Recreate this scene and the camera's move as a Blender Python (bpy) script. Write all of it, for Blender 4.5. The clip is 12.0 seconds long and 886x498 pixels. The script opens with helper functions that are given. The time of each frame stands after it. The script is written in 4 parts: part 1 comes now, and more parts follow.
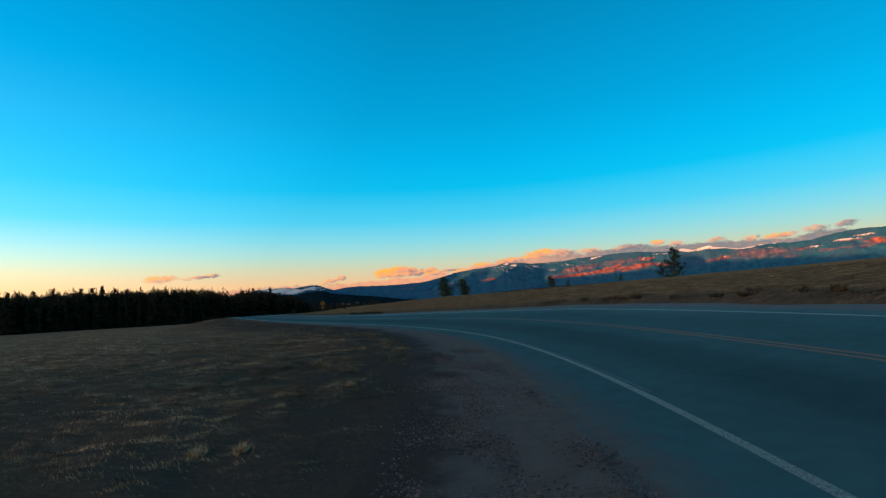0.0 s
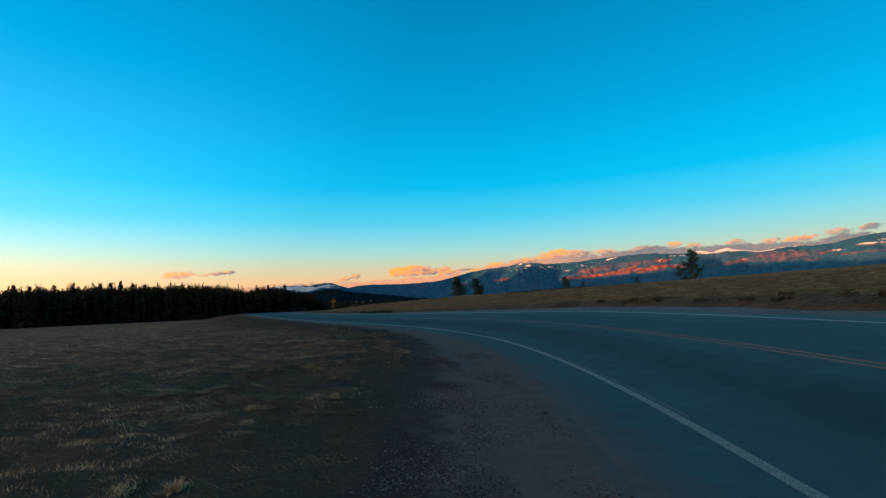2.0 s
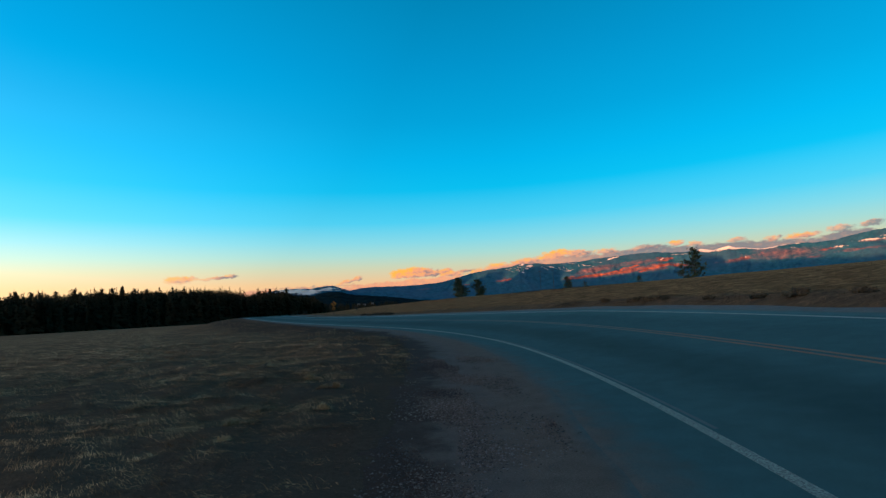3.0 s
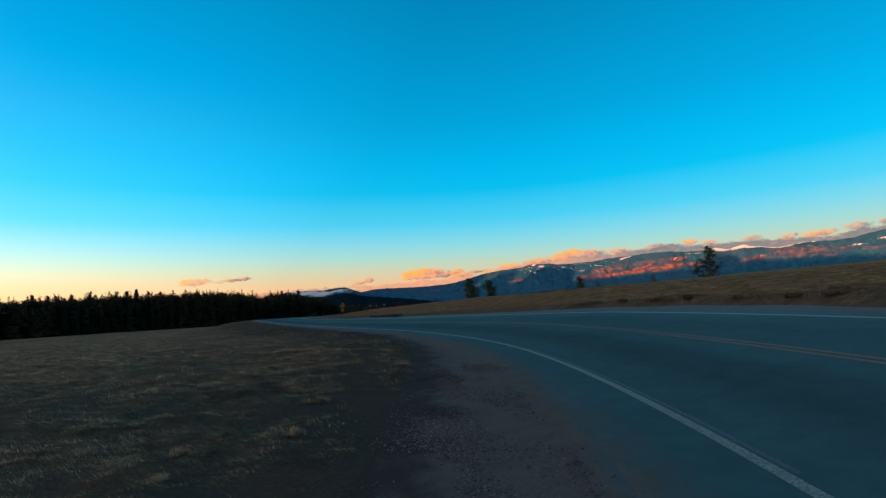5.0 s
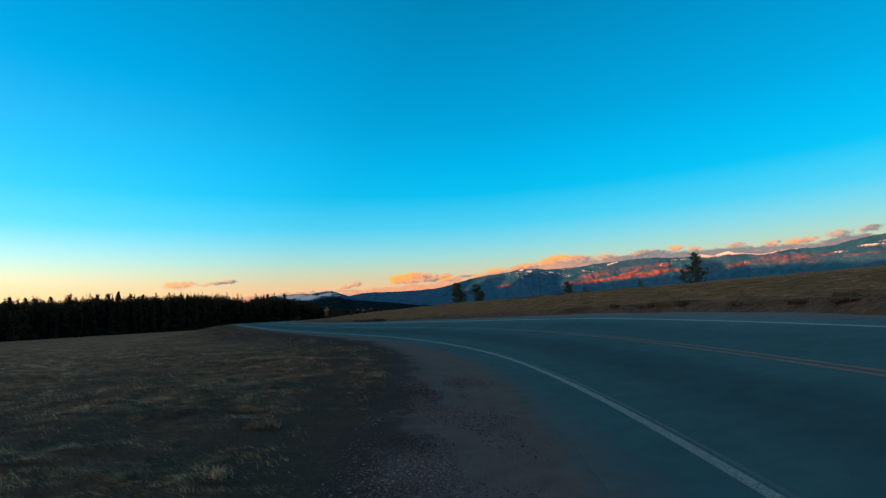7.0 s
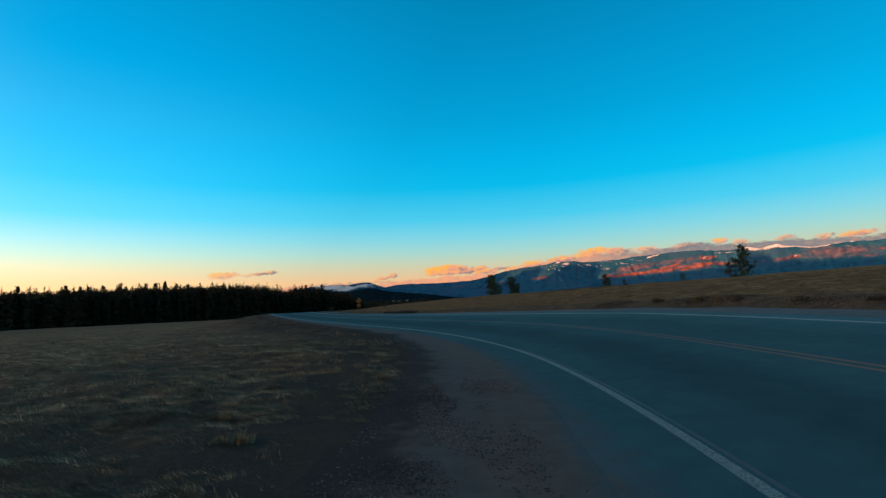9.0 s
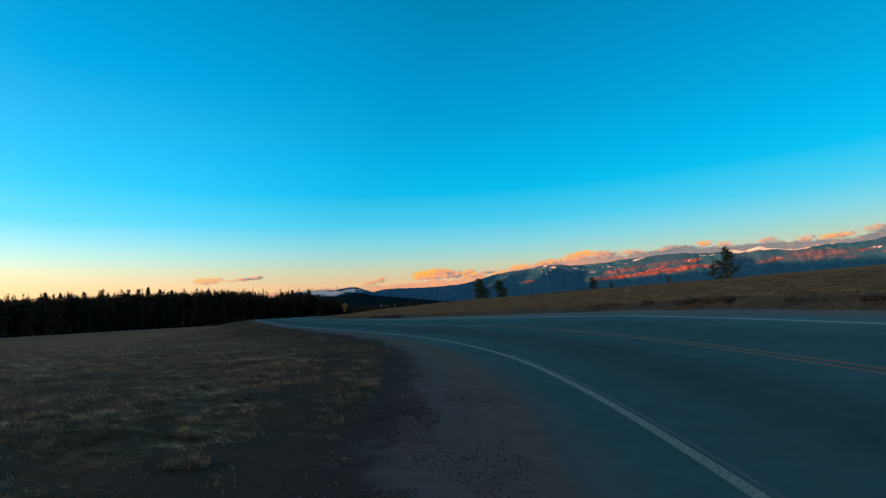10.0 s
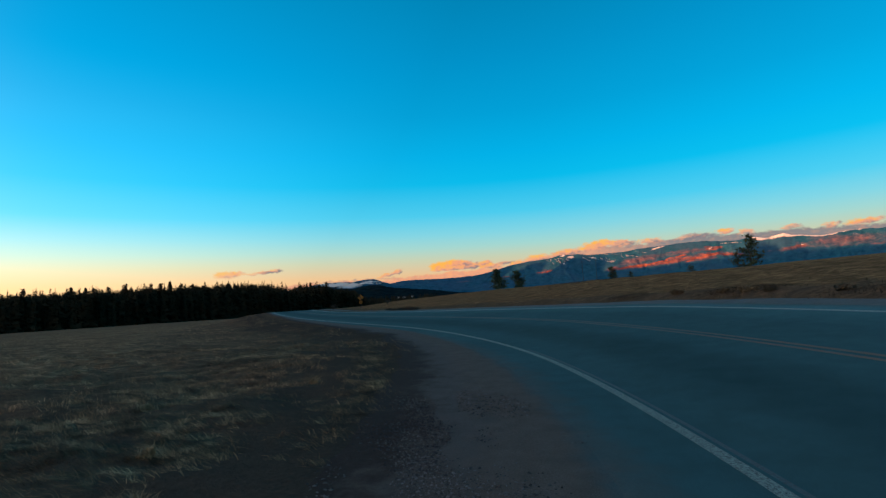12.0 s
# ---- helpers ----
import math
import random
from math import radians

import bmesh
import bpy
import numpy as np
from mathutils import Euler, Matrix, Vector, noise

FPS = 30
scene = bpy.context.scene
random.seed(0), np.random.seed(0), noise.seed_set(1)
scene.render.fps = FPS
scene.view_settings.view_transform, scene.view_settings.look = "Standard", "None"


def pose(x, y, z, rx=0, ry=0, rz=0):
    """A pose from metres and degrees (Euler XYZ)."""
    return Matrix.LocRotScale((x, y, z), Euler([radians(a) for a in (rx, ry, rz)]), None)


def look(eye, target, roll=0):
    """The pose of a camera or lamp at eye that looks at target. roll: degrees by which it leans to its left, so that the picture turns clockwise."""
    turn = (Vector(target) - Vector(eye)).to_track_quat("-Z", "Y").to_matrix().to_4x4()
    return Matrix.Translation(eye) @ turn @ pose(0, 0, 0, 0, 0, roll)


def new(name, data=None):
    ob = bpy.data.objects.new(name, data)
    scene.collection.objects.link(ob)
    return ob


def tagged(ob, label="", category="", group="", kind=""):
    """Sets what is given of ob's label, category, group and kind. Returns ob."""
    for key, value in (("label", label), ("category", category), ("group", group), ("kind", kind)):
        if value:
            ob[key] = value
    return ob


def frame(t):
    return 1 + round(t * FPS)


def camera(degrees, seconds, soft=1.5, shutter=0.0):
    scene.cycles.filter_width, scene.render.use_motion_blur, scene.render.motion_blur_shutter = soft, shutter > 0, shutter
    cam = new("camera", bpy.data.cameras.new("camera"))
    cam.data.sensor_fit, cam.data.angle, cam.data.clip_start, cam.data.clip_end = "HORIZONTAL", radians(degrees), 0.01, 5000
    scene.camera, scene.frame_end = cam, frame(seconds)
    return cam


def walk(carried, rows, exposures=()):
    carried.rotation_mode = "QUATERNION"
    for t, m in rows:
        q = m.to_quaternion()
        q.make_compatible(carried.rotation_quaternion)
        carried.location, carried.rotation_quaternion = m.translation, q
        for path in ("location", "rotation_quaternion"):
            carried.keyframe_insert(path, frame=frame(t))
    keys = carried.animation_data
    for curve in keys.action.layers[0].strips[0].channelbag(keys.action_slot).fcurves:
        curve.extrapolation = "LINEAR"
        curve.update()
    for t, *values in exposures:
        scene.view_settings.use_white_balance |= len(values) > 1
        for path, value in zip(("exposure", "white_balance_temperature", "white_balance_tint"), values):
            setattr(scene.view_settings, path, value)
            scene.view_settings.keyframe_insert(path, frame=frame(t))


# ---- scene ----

# ---------------------------------------------------------------- camera
cam = camera(82.7, 12.0, soft=1.35)
PATH = [
    (0, (0.0, 0.0, 1.5), (-0.0, 9.951, 2.488), -2.71),
    (0.5, (0.092, 0.292, 1.499), (0.152, 10.241, 2.502), -2.60),
    (1, (0.122, 0.591, 1.504), (-0.031, 10.54, 2.5), -2.21),
    (1.5, (0.153, 0.904, 1.517), (-0.013, 10.849, 2.544), -1.96),
    (2, (0.213, 1.234, 1.518), (-0.068, 11.181, 2.504), -1.91),
    (2.5, (0.233, 1.558, 1.504), (-0.269, 11.498, 2.477), -1.83),
    (2.7, (0.25, 1.7, 1.501), (-0.144, 11.64, 2.518), -2.32),
    (4.5, (0.384, 2.877, 1.487), (0.198, 12.825, 2.491), -2.98),
    (5, (0.418, 3.226, 1.498), (-0.107, 13.157, 2.544), -2.91),
    (5.5, (0.43, 3.538, 1.5), (-0.009, 13.463, 2.639), -2.87),
    (6, (0.502, 3.838, 1.497), (0.319, 13.765, 2.687), -2.96),
    (6.5, (0.544, 4.136, 1.5), (0.106, 14.066, 2.592), -2.78),
    (7, (0.54, 4.501, 1.513), (0.251, 14.434, 2.634), -2.61),
    (7.2, (0.561, 4.644, 1.514), (0.378, 14.58, 2.63), -2.25),
    (8.8, (0.792, 5.786, 1.508), (0.058, 15.706, 2.534), -1.72),
    (9, (0.799, 5.925, 1.505), (-0.198, 15.826, 2.497), -2.04),
    (9.5, (0.79, 6.252, 1.481), (-0.275, 16.14, 2.528), -2.33),
    (10, (0.82, 6.558, 1.484), (0.07, 16.473, 2.548), -2.47),
    (10.5, (0.842, 6.849, 1.502), (-0.025, 16.759, 2.518), -2.56),
    (11, (0.804, 7.15, 1.503), (-0.227, 17.031, 2.647), -2.90),
    (11.5, (0.826, 7.441, 1.498), (-0.099, 17.342, 2.555), -2.88),
    (12, (0.802, 7.764, 1.501), (-0.285, 17.663, 2.406), -3.02),
]
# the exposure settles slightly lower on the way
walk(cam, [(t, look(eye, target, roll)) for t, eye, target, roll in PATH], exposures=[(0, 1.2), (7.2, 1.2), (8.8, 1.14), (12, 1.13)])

# ---------------------------------------------------------------- world and sun
SUN_AZ, SUN_EL = -128.0, 1.3
NISHITA_SHARE = 0.001


def heading(az, el=0.0):
    """Unit vector; az in degrees clockwise from +y."""
    a, e = radians(az), radians(el)
    return Vector((math.sin(a) * math.cos(e), math.cos(a) * math.cos(e), math.sin(e)))


def nd(tree, kind, operation=None, attribute_name=None, vector_type=None, **sockets):
    n = tree.nodes.new(kind)
    if operation:
        n.operation = operation
    if attribute_name:
        n.attribute_name = attribute_name
    if vector_type:
        n.vector_type = vector_type
    for key, value in sockets.items():
        n.inputs[key[2:].replace("_", " ")].default_value = value
    return n


def ramp(tree, stops, fac, mode="LINEAR"):
    n = tree.nodes.new("ShaderNodeValToRGB")
    n.color_ramp.interpolation = mode
    while len(n.color_ramp.elements) < len(stops):
        n.color_ramp.elements.new(0.5)
    for e, (p, c) in zip(n.color_ramp.elements, stops):
        e.position = p
        e.color = (c, c, c, 1) if isinstance(c, (int, float)) else (*c, 1)
    tree.links.new(fac, n.inputs[0])
    return n.outputs[0]


def math_node(tree, op, a, b=None, c=None, clamp=False):
    n = tree.nodes.new("ShaderNodeMath")
    n.operation, n.use_clamp = op, clamp
    for k, v in enumerate((a, b, c)):
        if v is None:
            continue
        if isinstance(v, (int, float)):
            n.inputs[k].default_value = v
        else:
            tree.links.new(v, n.inputs[k])
    return n.outputs[0]


def mix(tree, fac, a, b, blend="MIX"):
    n = tree.nodes.new("ShaderNodeMix")
    n.data_type, n.blend_type = "RGBA", blend
    for key, v in ((0, fac), (6, a), (7, b)):
        if isinstance(v, (int, float)):
            n.inputs[key].default_value = v
        elif isinstance(v, tuple):
            n.inputs[key].default_value = (*v, 1)
        else:
            tree.links.new(v, n.inputs[key])
    return n.outputs[2]


def noise_fac(t, scale, detail=4, rough=0.55, vec=None, dist=0.0):
    n = nd(t, "ShaderNodeTexNoise", i_Scale=scale, i_Detail=detail, i_Roughness=rough, i_Distortion=dist)
    if vec is None:
        vec = nd(t, "ShaderNodeNewGeometry").outputs["Position"]
    t.links.new(vec, n.inputs["Vector"])
    return n.outputs[0]


# a bank of vapour along the horizon: az, upper edge (degrees), share of warm light
BANK = [(-26, 1.6, 0.9), (-22, 2.0, 0.8), (-14, 2.15, 0.8), (-10, 2.35, 0.95), (-7, 2.6, 1.0), (-2, 2.75, 1.0), (1, 2.95, 0.9), (3.3, 3.45, 0.9), (6.5, 4.05, 0.75), (10.3, 4.35, 0.7),
        (13.4, 4.45, 0.4), (16, 4.5, 0.3), (18.7, 4.7, 0.03), (23.2, 4.65, 0.03), (26, 4.5, 0.0), (28.5, 4.55, 0.0), (32, 4.4, 0.1), (34.8, 4.25, 0.12), (35.4, 4.3, 0.1), (36.4, 4.65, 0.02), (38.5, 4.8, 0.0),
        (39.5, 4.3, 0.1), (46, 3.5, 0.1)]
# single puffs, by stretch of the horizon: az, elevation, half width, half height, rise, warmth, cover
WISPS = [(-29.6, 3.2, 1.2, 0.4, 0.0, 0.8, 0.7), (-28.6, 3.35, 0.6, 0.24, 0.0, 0.7, 0.6), (-26.6, 3.3, 1.9, 0.13, 0.08, 0.6, 0.5), (-25.3, 3.42, 1.2, 0.17, 0.06, 0.25, 0.85), (-24.9, 3.6, 0.5, 0.14, 0.0, 0.6, 0.6),
         (-17, 2.12, 5.0, 0.11, 0.015, 0.25, 0.5), (-12.7, 2.55, 1.1, 0.18, 0.25, 0.6, 0.8), (-11.6, 2.85, 0.6, 0.24, 0.2, 0.45, 0.85)]
HEAP = [(-6.7, 3.2, 1.05, 0.5, 0.0, 1.0, 1.0), (-5.5, 3.42, 1.1, 0.46, 0.0, 0.95, 1.0), (-4.2, 3.35, 1.1, 0.46, 0.0, 0.5, 1.0), (-3.0, 3.2, 0.95, 0.36, -0.1, 0.3, 0.95), (-4.9, 2.93, 2.6, 0.24, 0.03, 0.55, 0.95),
         (-1.6, 3.25, 0.8, 0.34, 0.0, 0.6, 0.95), (-0.9, 2.95, 1.4, 0.3, 0.05, 0.65, 0.9), (0.8, 3.25, 0.9, 0.12, 0.1, 0.1, 0.9), (2.2, 3.05, 1.3, 0.36, 0.1, 0.7, 0.9), (4.4, 3.55, 1.3, 0.36, 0.05, 0.7, 0.9),
         (7.6, 3.95, 1.7, 0.4, 0.1, 0.55, 0.9), (10.4, 4.4, 1.4, 0.45, 0.1, 0.75, 0.95), (11.5, 4.7, 1.0, 0.36, 0.0, 0.9, 0.9), (13.3, 4.5, 1.4, 0.4, -0.05, 0.5, 0.9)]
EAST = [(16.2, 4.5, 1.2, 0.3, 0.0, 0.6, 0.8), (20.4, 4.6, 1.6, 0.3, 0.05, 0.1, 0.8), (23.2, 4.85, 0.75, 0.25, 0.0, 0.75, 0.9), (25.0, 4.6, 0.7, 0.25, 0.0, 0.55, 0.8), (28.6, 4.62, 0.9, 0.22, 0.05, 0.4, 0.75), (31.6, 4.5, 0.6, 0.24, 0.0, 0.5, 0.85),
         (33.9, 4.5, 1.3, 0.3, 0.06, 0.66, 0.95), (36.7, 4.85, 0.9, 0.3, 0.0, 0.38, 0.7), (38.9, 5.05, 0.8, 0.24, 0.1, 0.15, 0.8)]
SHADED, PEACH, GOLD = (0.22, 0.2, 0.225), (0.88, 0.375, 0.21), (1.0, 0.47, 0.085)


def clouds(t, split, sky):
    """Soft heaps of vapour laid over the sky, gold and peach where the last sun reaches them."""
    az = math_node(t, "MULTIPLY", math_node(t, "ARCTAN2", split.outputs[0], split.outputs[1]), 180 / math.pi)
    el = math_node(t, "MULTIPLY", math_node(t, "ARCSINE", split.outputs[2]), 180 / math.pi)
    ahead = math_node(t, "GREATER_THAN", split.outputs[1], 0.0)
    flat = nd(t, "ShaderNodeCombineXYZ")
    t.links.new(az, flat.inputs[0])
    t.links.new(math_node(t, "MULTIPLY", el, 1.7), flat.inputs[1])
    swirl = nd(t, "ShaderNodeTexNoise", i_Scale=1.5, i_Detail=5.0, i_Roughness=0.6)
    t.links.new(flat.outputs[0], swirl.inputs["Vector"])
    soft = noise_fac(t, 0.8, 5, 0.6, flat.outputs[0])
    colour = lambda c: tuple(SKY_LEVEL * k for k in c)
    warm_ramp = lambda fac: ramp(t, [(0.0, colour(SHADED)), (0.55, colour(PEACH)), (1.0, colour(GOLD))], fac)
    place = math_node(t, "DIVIDE", math_node(t, "ADD", az, 50.0), 100.0)
    row = lambda k, unit: ramp(t, [((c[0] + 50) / 100, c[k] / unit) for c in BANK], place)
    top, lit = math_node(t, "MULTIPLY", row(1, 10.0), 10.0), row(2, 1.0)
    over = math_node(t, "SUBTRACT", math_node(t, "MULTIPLY_ADD", math_node(t, "SUBTRACT", soft, 0.5), 1.3, top), el)
    mask = math_node(t, "MULTIPLY", math_node(t, "MULTIPLY", over, 4.0, clamp=True), 0.9)
    lit = math_node(t, "MULTIPLY_ADD", math_node(t, "SUBTRACT", swirl.outputs[0], 0.5), 0.7, math_node(t, "MULTIPLY", lit, 0.52), clamp=True)
    sky = mix(t, math_node(t, "MULTIPLY", mask, ahead), sky, warm_ramp(lit))
    # the outline of every puff is frayed by the same slow swirl
    bent = nd(t, "ShaderNodeVectorMath", operation="MULTIPLY_ADD")
    t.links.new(swirl.outputs[1], bent.inputs[0])
    bent.inputs[1].default_value = (1.5, 0.75, 0.0)
    dir_deg = nd(t, "ShaderNodeCombineXYZ")
    t.links.new(math_node(t, "SUBTRACT", az, 0.75), dir_deg.inputs[0])
    t.links.new(math_node(t, "SUBTRACT", el, 0.375), dir_deg.inputs[1])
    t.links.new(dir_deg.outputs[0], bent.inputs[2])
    for a, e, w, h, rise, warmth, cover in WISPS + HEAP + EAST:
        local = nd(t, "ShaderNodeMapping", vector_type="TEXTURE")
        local.inputs["Location"].default_value = (a, e, 0)
        local.inputs["Rotation"].default_value = (0, 0, math.atan(rise))
        local.inputs["Scale"].default_value = (w, h, 1)
        t.links.new(bent.outputs[0], local.inputs[0])
        far_out = nd(t, "ShaderNodeVectorMath", operation="LENGTH")
        t.links.new(local.outputs[0], far_out.inputs[0])
        inside = math_node(t, "MULTIPLY", math_node(t, "SUBTRACT", 1.25, far_out.outputs["Value"]), 1.9, clamp=True)
        sunward = nd(t, "ShaderNodeVectorMath", operation="DOT_PRODUCT")
        sunward.inputs[1].default_value = (-0.2, 0.3, 0)
        t.links.new(local.outputs[0], sunward.inputs[0])
        shine = math_node(t, "ADD", sunward.outputs["Value"], math_node(t, "MULTIPLY_ADD", math_node(t, "SUBTRACT", swirl.outputs[0], 0.5), 2.1, warmth * 0.86), clamp=True)
        sky = mix(t, math_node(t, "MULTIPLY", math_node(t, "MULTIPLY", inside, cover), ahead), sky, warm_ramp(shine))
    return sky


def make_world():
    world = bpy.data.worlds.new("dusk_sky")
    scene.world = world
    world.use_nodes = True
    t = world.node_tree
    t.nodes.clear()
    sky = nd(t, "ShaderNodeTexSky")
    sky.sky_type, sky.sun_disc = "NISHITA", False
    sky.sun_elevation, sky.sun_rotation = radians(SUN_EL), radians(SUN_AZ)
    sky.air_density, sky.dust_density, sky.ozone_density = 1.0, 0.6, 3.0
    coord = nd(t, "ShaderNodeTexCoord")
    split = nd(t, "ShaderNodeSeparateXYZ")
    t.links.new(coord.outputs["Generated"], split.inputs[0])
    # the band of haze stands a little higher away from the sunset
    east = nd(t, "ShaderNodeVectorMath", operation="DOT_PRODUCT")
    east.inputs[1].default_value = heading(95)
    t.links.new(coord.outputs["Generated"], east.inputs[0])
    eastward = math_node(t, "MAXIMUM", east.outputs["Value"], 0.0)
    level = math_node(t, "MULTIPLY_ADD", eastward, -0.012, math_node(t, "ABSOLUTE", split.outputs[2]))
    # the clear dusk air: deep blue above, cyan half way down, a pale peach rim at the horizon
    air = ramp(t, [(math.sin(radians(e)), tuple(v * SKY_LEVEL for v in c)) for e, c in DUSK], level)
    # afterglow round the point where the sun goes down, behind the viewer
    west = nd(t, "ShaderNodeVectorMath", operation="DOT_PRODUCT")
    west.inputs[1].default_value = heading(SUN_AZ)
    t.links.new(coord.outputs["Generated"], west.inputs[0])
    toward = math_node(t, "POWER", math_node(t, "MAXIMUM", west.outputs["Value"], 0.0), 3.2)
    low = ramp(t, [(0.0, 1.0), (0.15, 0.92), (0.45, 0.47), (0.9, 0.02)], math_node(t, "ABSOLUTE", split.outputs[2]), "EASE")
    brighter = nd(t, "ShaderNodeVectorMath", operation="DOT_PRODUCT")
    brighter.inputs[1].default_value = heading(-75)
    t.links.new(coord.outputs["Generated"], brighter.inputs[0])
    upper = nd(t, "ShaderNodeVectorMath", operation="DOT_PRODUCT")
    upper.inputs[1].default_value = heading(-75, 35)
    t.links.new(coord.outputs["Generated"], upper.inputs[0])
    lift = math_node(t, "MULTIPLY_ADD", math_node(t, "SUBTRACT", upper.outputs["Value"], 0.51), 0.9, 1.0)
    lift = math_node(t, "MAXIMUM", lift, 1.0)
    # and, less, on the side away from it, above the dusky rim
    lift = math_node(t, "ADD", lift, math_node(t, "MULTIPLY", eastward, math_node(t, "MULTIPLY_ADD", math_node(t, "MULTIPLY", split.outputs[2], 5.0, clamp=True), 0.25, -0.11)))
    air_lift = nd(t, "ShaderNodeVectorMath", operation="SCALE")
    t.links.new(air, air_lift.inputs[0])
    t.links.new(lift, air_lift.inputs["Scale"])
    glow = mix(t, math_node(t, "MULTIPLY", toward, low), (0.0, 0.0, 0.0), AFTERGLOW)
    # the paler, yellower rim of the sky on the sunset side
    rim = math_node(t, "POWER", math_node(t, "MAXIMUM", brighter.outputs["Value"], 0.0), 4.0)
    rim = math_node(t, "MULTIPLY", rim, ramp(t, [(0.0, 1.0), (0.07, 0.95), (0.17, 0.22), (0.3, 0.1), (0.42, 0.0)], math_node(t, "ABSOLUTE", split.outputs[2]), "EASE"))
    glow = mix(t, 1.0, glow, mix(t, rim, (0.0, 0.0, 0.0), (0.25, 0.145, 0.045)), "ADD")
    sky_sum = mix(t, 1.0, mix(t, 1.0, air_lift.outputs[0], glow, "ADD"), mix(t, 1.0, sky.outputs[0], (NISHITA_SHARE,) * 3, "MULTIPLY"), "ADD")
    sky_sum = clouds(t, split, sky_sum)
    bg = nd(t, "ShaderNodeBackground", i_Strength=1.0)
    t.links.new(sky_sum, bg.inputs[0])
    out = nd(t, "ShaderNodeOutputWorld")
    t.links.new(bg.outputs[0], out.inputs[0])


SKY_LEVEL = 0.465
AFTERGLOW = (2.45, 1.33, 0.53)
DUSK = [(0.0, (0.92, 0.43, 0.19)), (2.4, (0.79, 0.53, 0.29)), (4.0, (0.57, 0.62, 0.44)), (5.3, (0.37, 0.665, 0.62)), (6.8, (0.22, 0.65, 0.755)), (9, (0.07, 0.59, 0.84)),
        (12.5, (0.002, 0.49, 0.82)), (15.5, (0.0, 0.43, 0.79)), (20, (0.0, 0.345, 0.67)), (26, (0.0, 0.275, 0.565)), (32, (0.0, 0.222, 0.455)),
        (45, (0.0, 0.155, 0.34)), (90, (0.0, 0.07, 0.17))]
make_world()

sun_data = bpy.data.lights.new("sun", "SUN")
sun_data.energy, sun_data.angle, sun_data.color = 4.5, radians(0.5), (1.0, 0.34, 0.13)
sun = new("sun", sun_data)
sun.matrix_world = look(heading(SUN_AZ, SUN_EL) * 50, (0, 0, 0))

# ---------------------------------------------------------------- materials


def material(name, rough=0.9):
    m = bpy.data.materials.new(name)
    m.use_nodes = True
    b = m.node_tree.nodes["Principled BSDF"]
    b.inputs["Roughness"].default_value = rough
    b.inputs["Specular IOR Level"].default_value = 0.25
    return m, m.node_tree, b


def bump(t, b, height, strength, distance):
    n = nd(t, "ShaderNodeBump", i_Strength=strength, i_Distance=distance)
    t.links.new(height, n.inputs["Height"])
    t.links.new(n.outputs[0], b.inputs["Normal"])


def simple(name, stops, scale, rough=0.9, bump_amount=0.0, detail=5):
    m, t, b = material(name, rough)
    f = noise_fac(t, scale, detail)
    t.links.new(ramp(t, stops, f), b.inputs["Base Color"])
    if bump_amount:
        bump(t, b, f, 0.6, bump_amount)
    return m


def streaks(t, low, high):
    """Patches half a metre wide, drawn out along the wind."""
    at = nd(t, "ShaderNodeVectorMath", operation="MULTIPLY")
    at.inputs[1].default_value = (0.75, 2.1, 1.0)
    t.links.new(nd(t, "ShaderNodeNewGeometry").outputs["Position"], at.inputs[0])
    broad = ramp(t, [(0.40, low), (0.60, high)], noise_fac(t, 1.0, 5, 0.6, at.outputs[0], 0.8))
    # finer streaks put the light tops and dark gaps of matted grass into colour
    return mix(t, 0.8, broad, ramp(t, [(0.38, 0.18), (0.5, 0.9), (0.62, 2.1)], noise_fac(t, 3.2, 3, 0.55, at.outputs[0], 0.6)), "MULTIPLY")


SCRAPED = ((0.023, 0.017, 0.015), (0.066, 0.046, 0.037))


def soil_colour(t):
    big, mid, fine = noise_fac(t, 0.11, 4), noise_fac(t, 0.9, 5, 0.6), noise_fac(t, 14, 6, 0.7)
    base = ramp(t, [(0.3, (0.14, 0.08, 0.042)), (0.5, (0.345, 0.195, 0.102)), (0.7, (0.53, 0.305, 0.157))], mid)
    base = mix(t, math_node(t, "MULTIPLY", big, 0.6), base, (0.46, 0.265, 0.138))
    base = mix(t, 0.7, base, streaks(t, 0.55, 1.25), "MULTIPLY")
    return mix(t, 0.6, base, ramp(t, [(0.3, (0.42, 0.42, 0.42)), (0.7, (1.12, 1.12, 1.12))], fine), "MULTIPLY"), fine


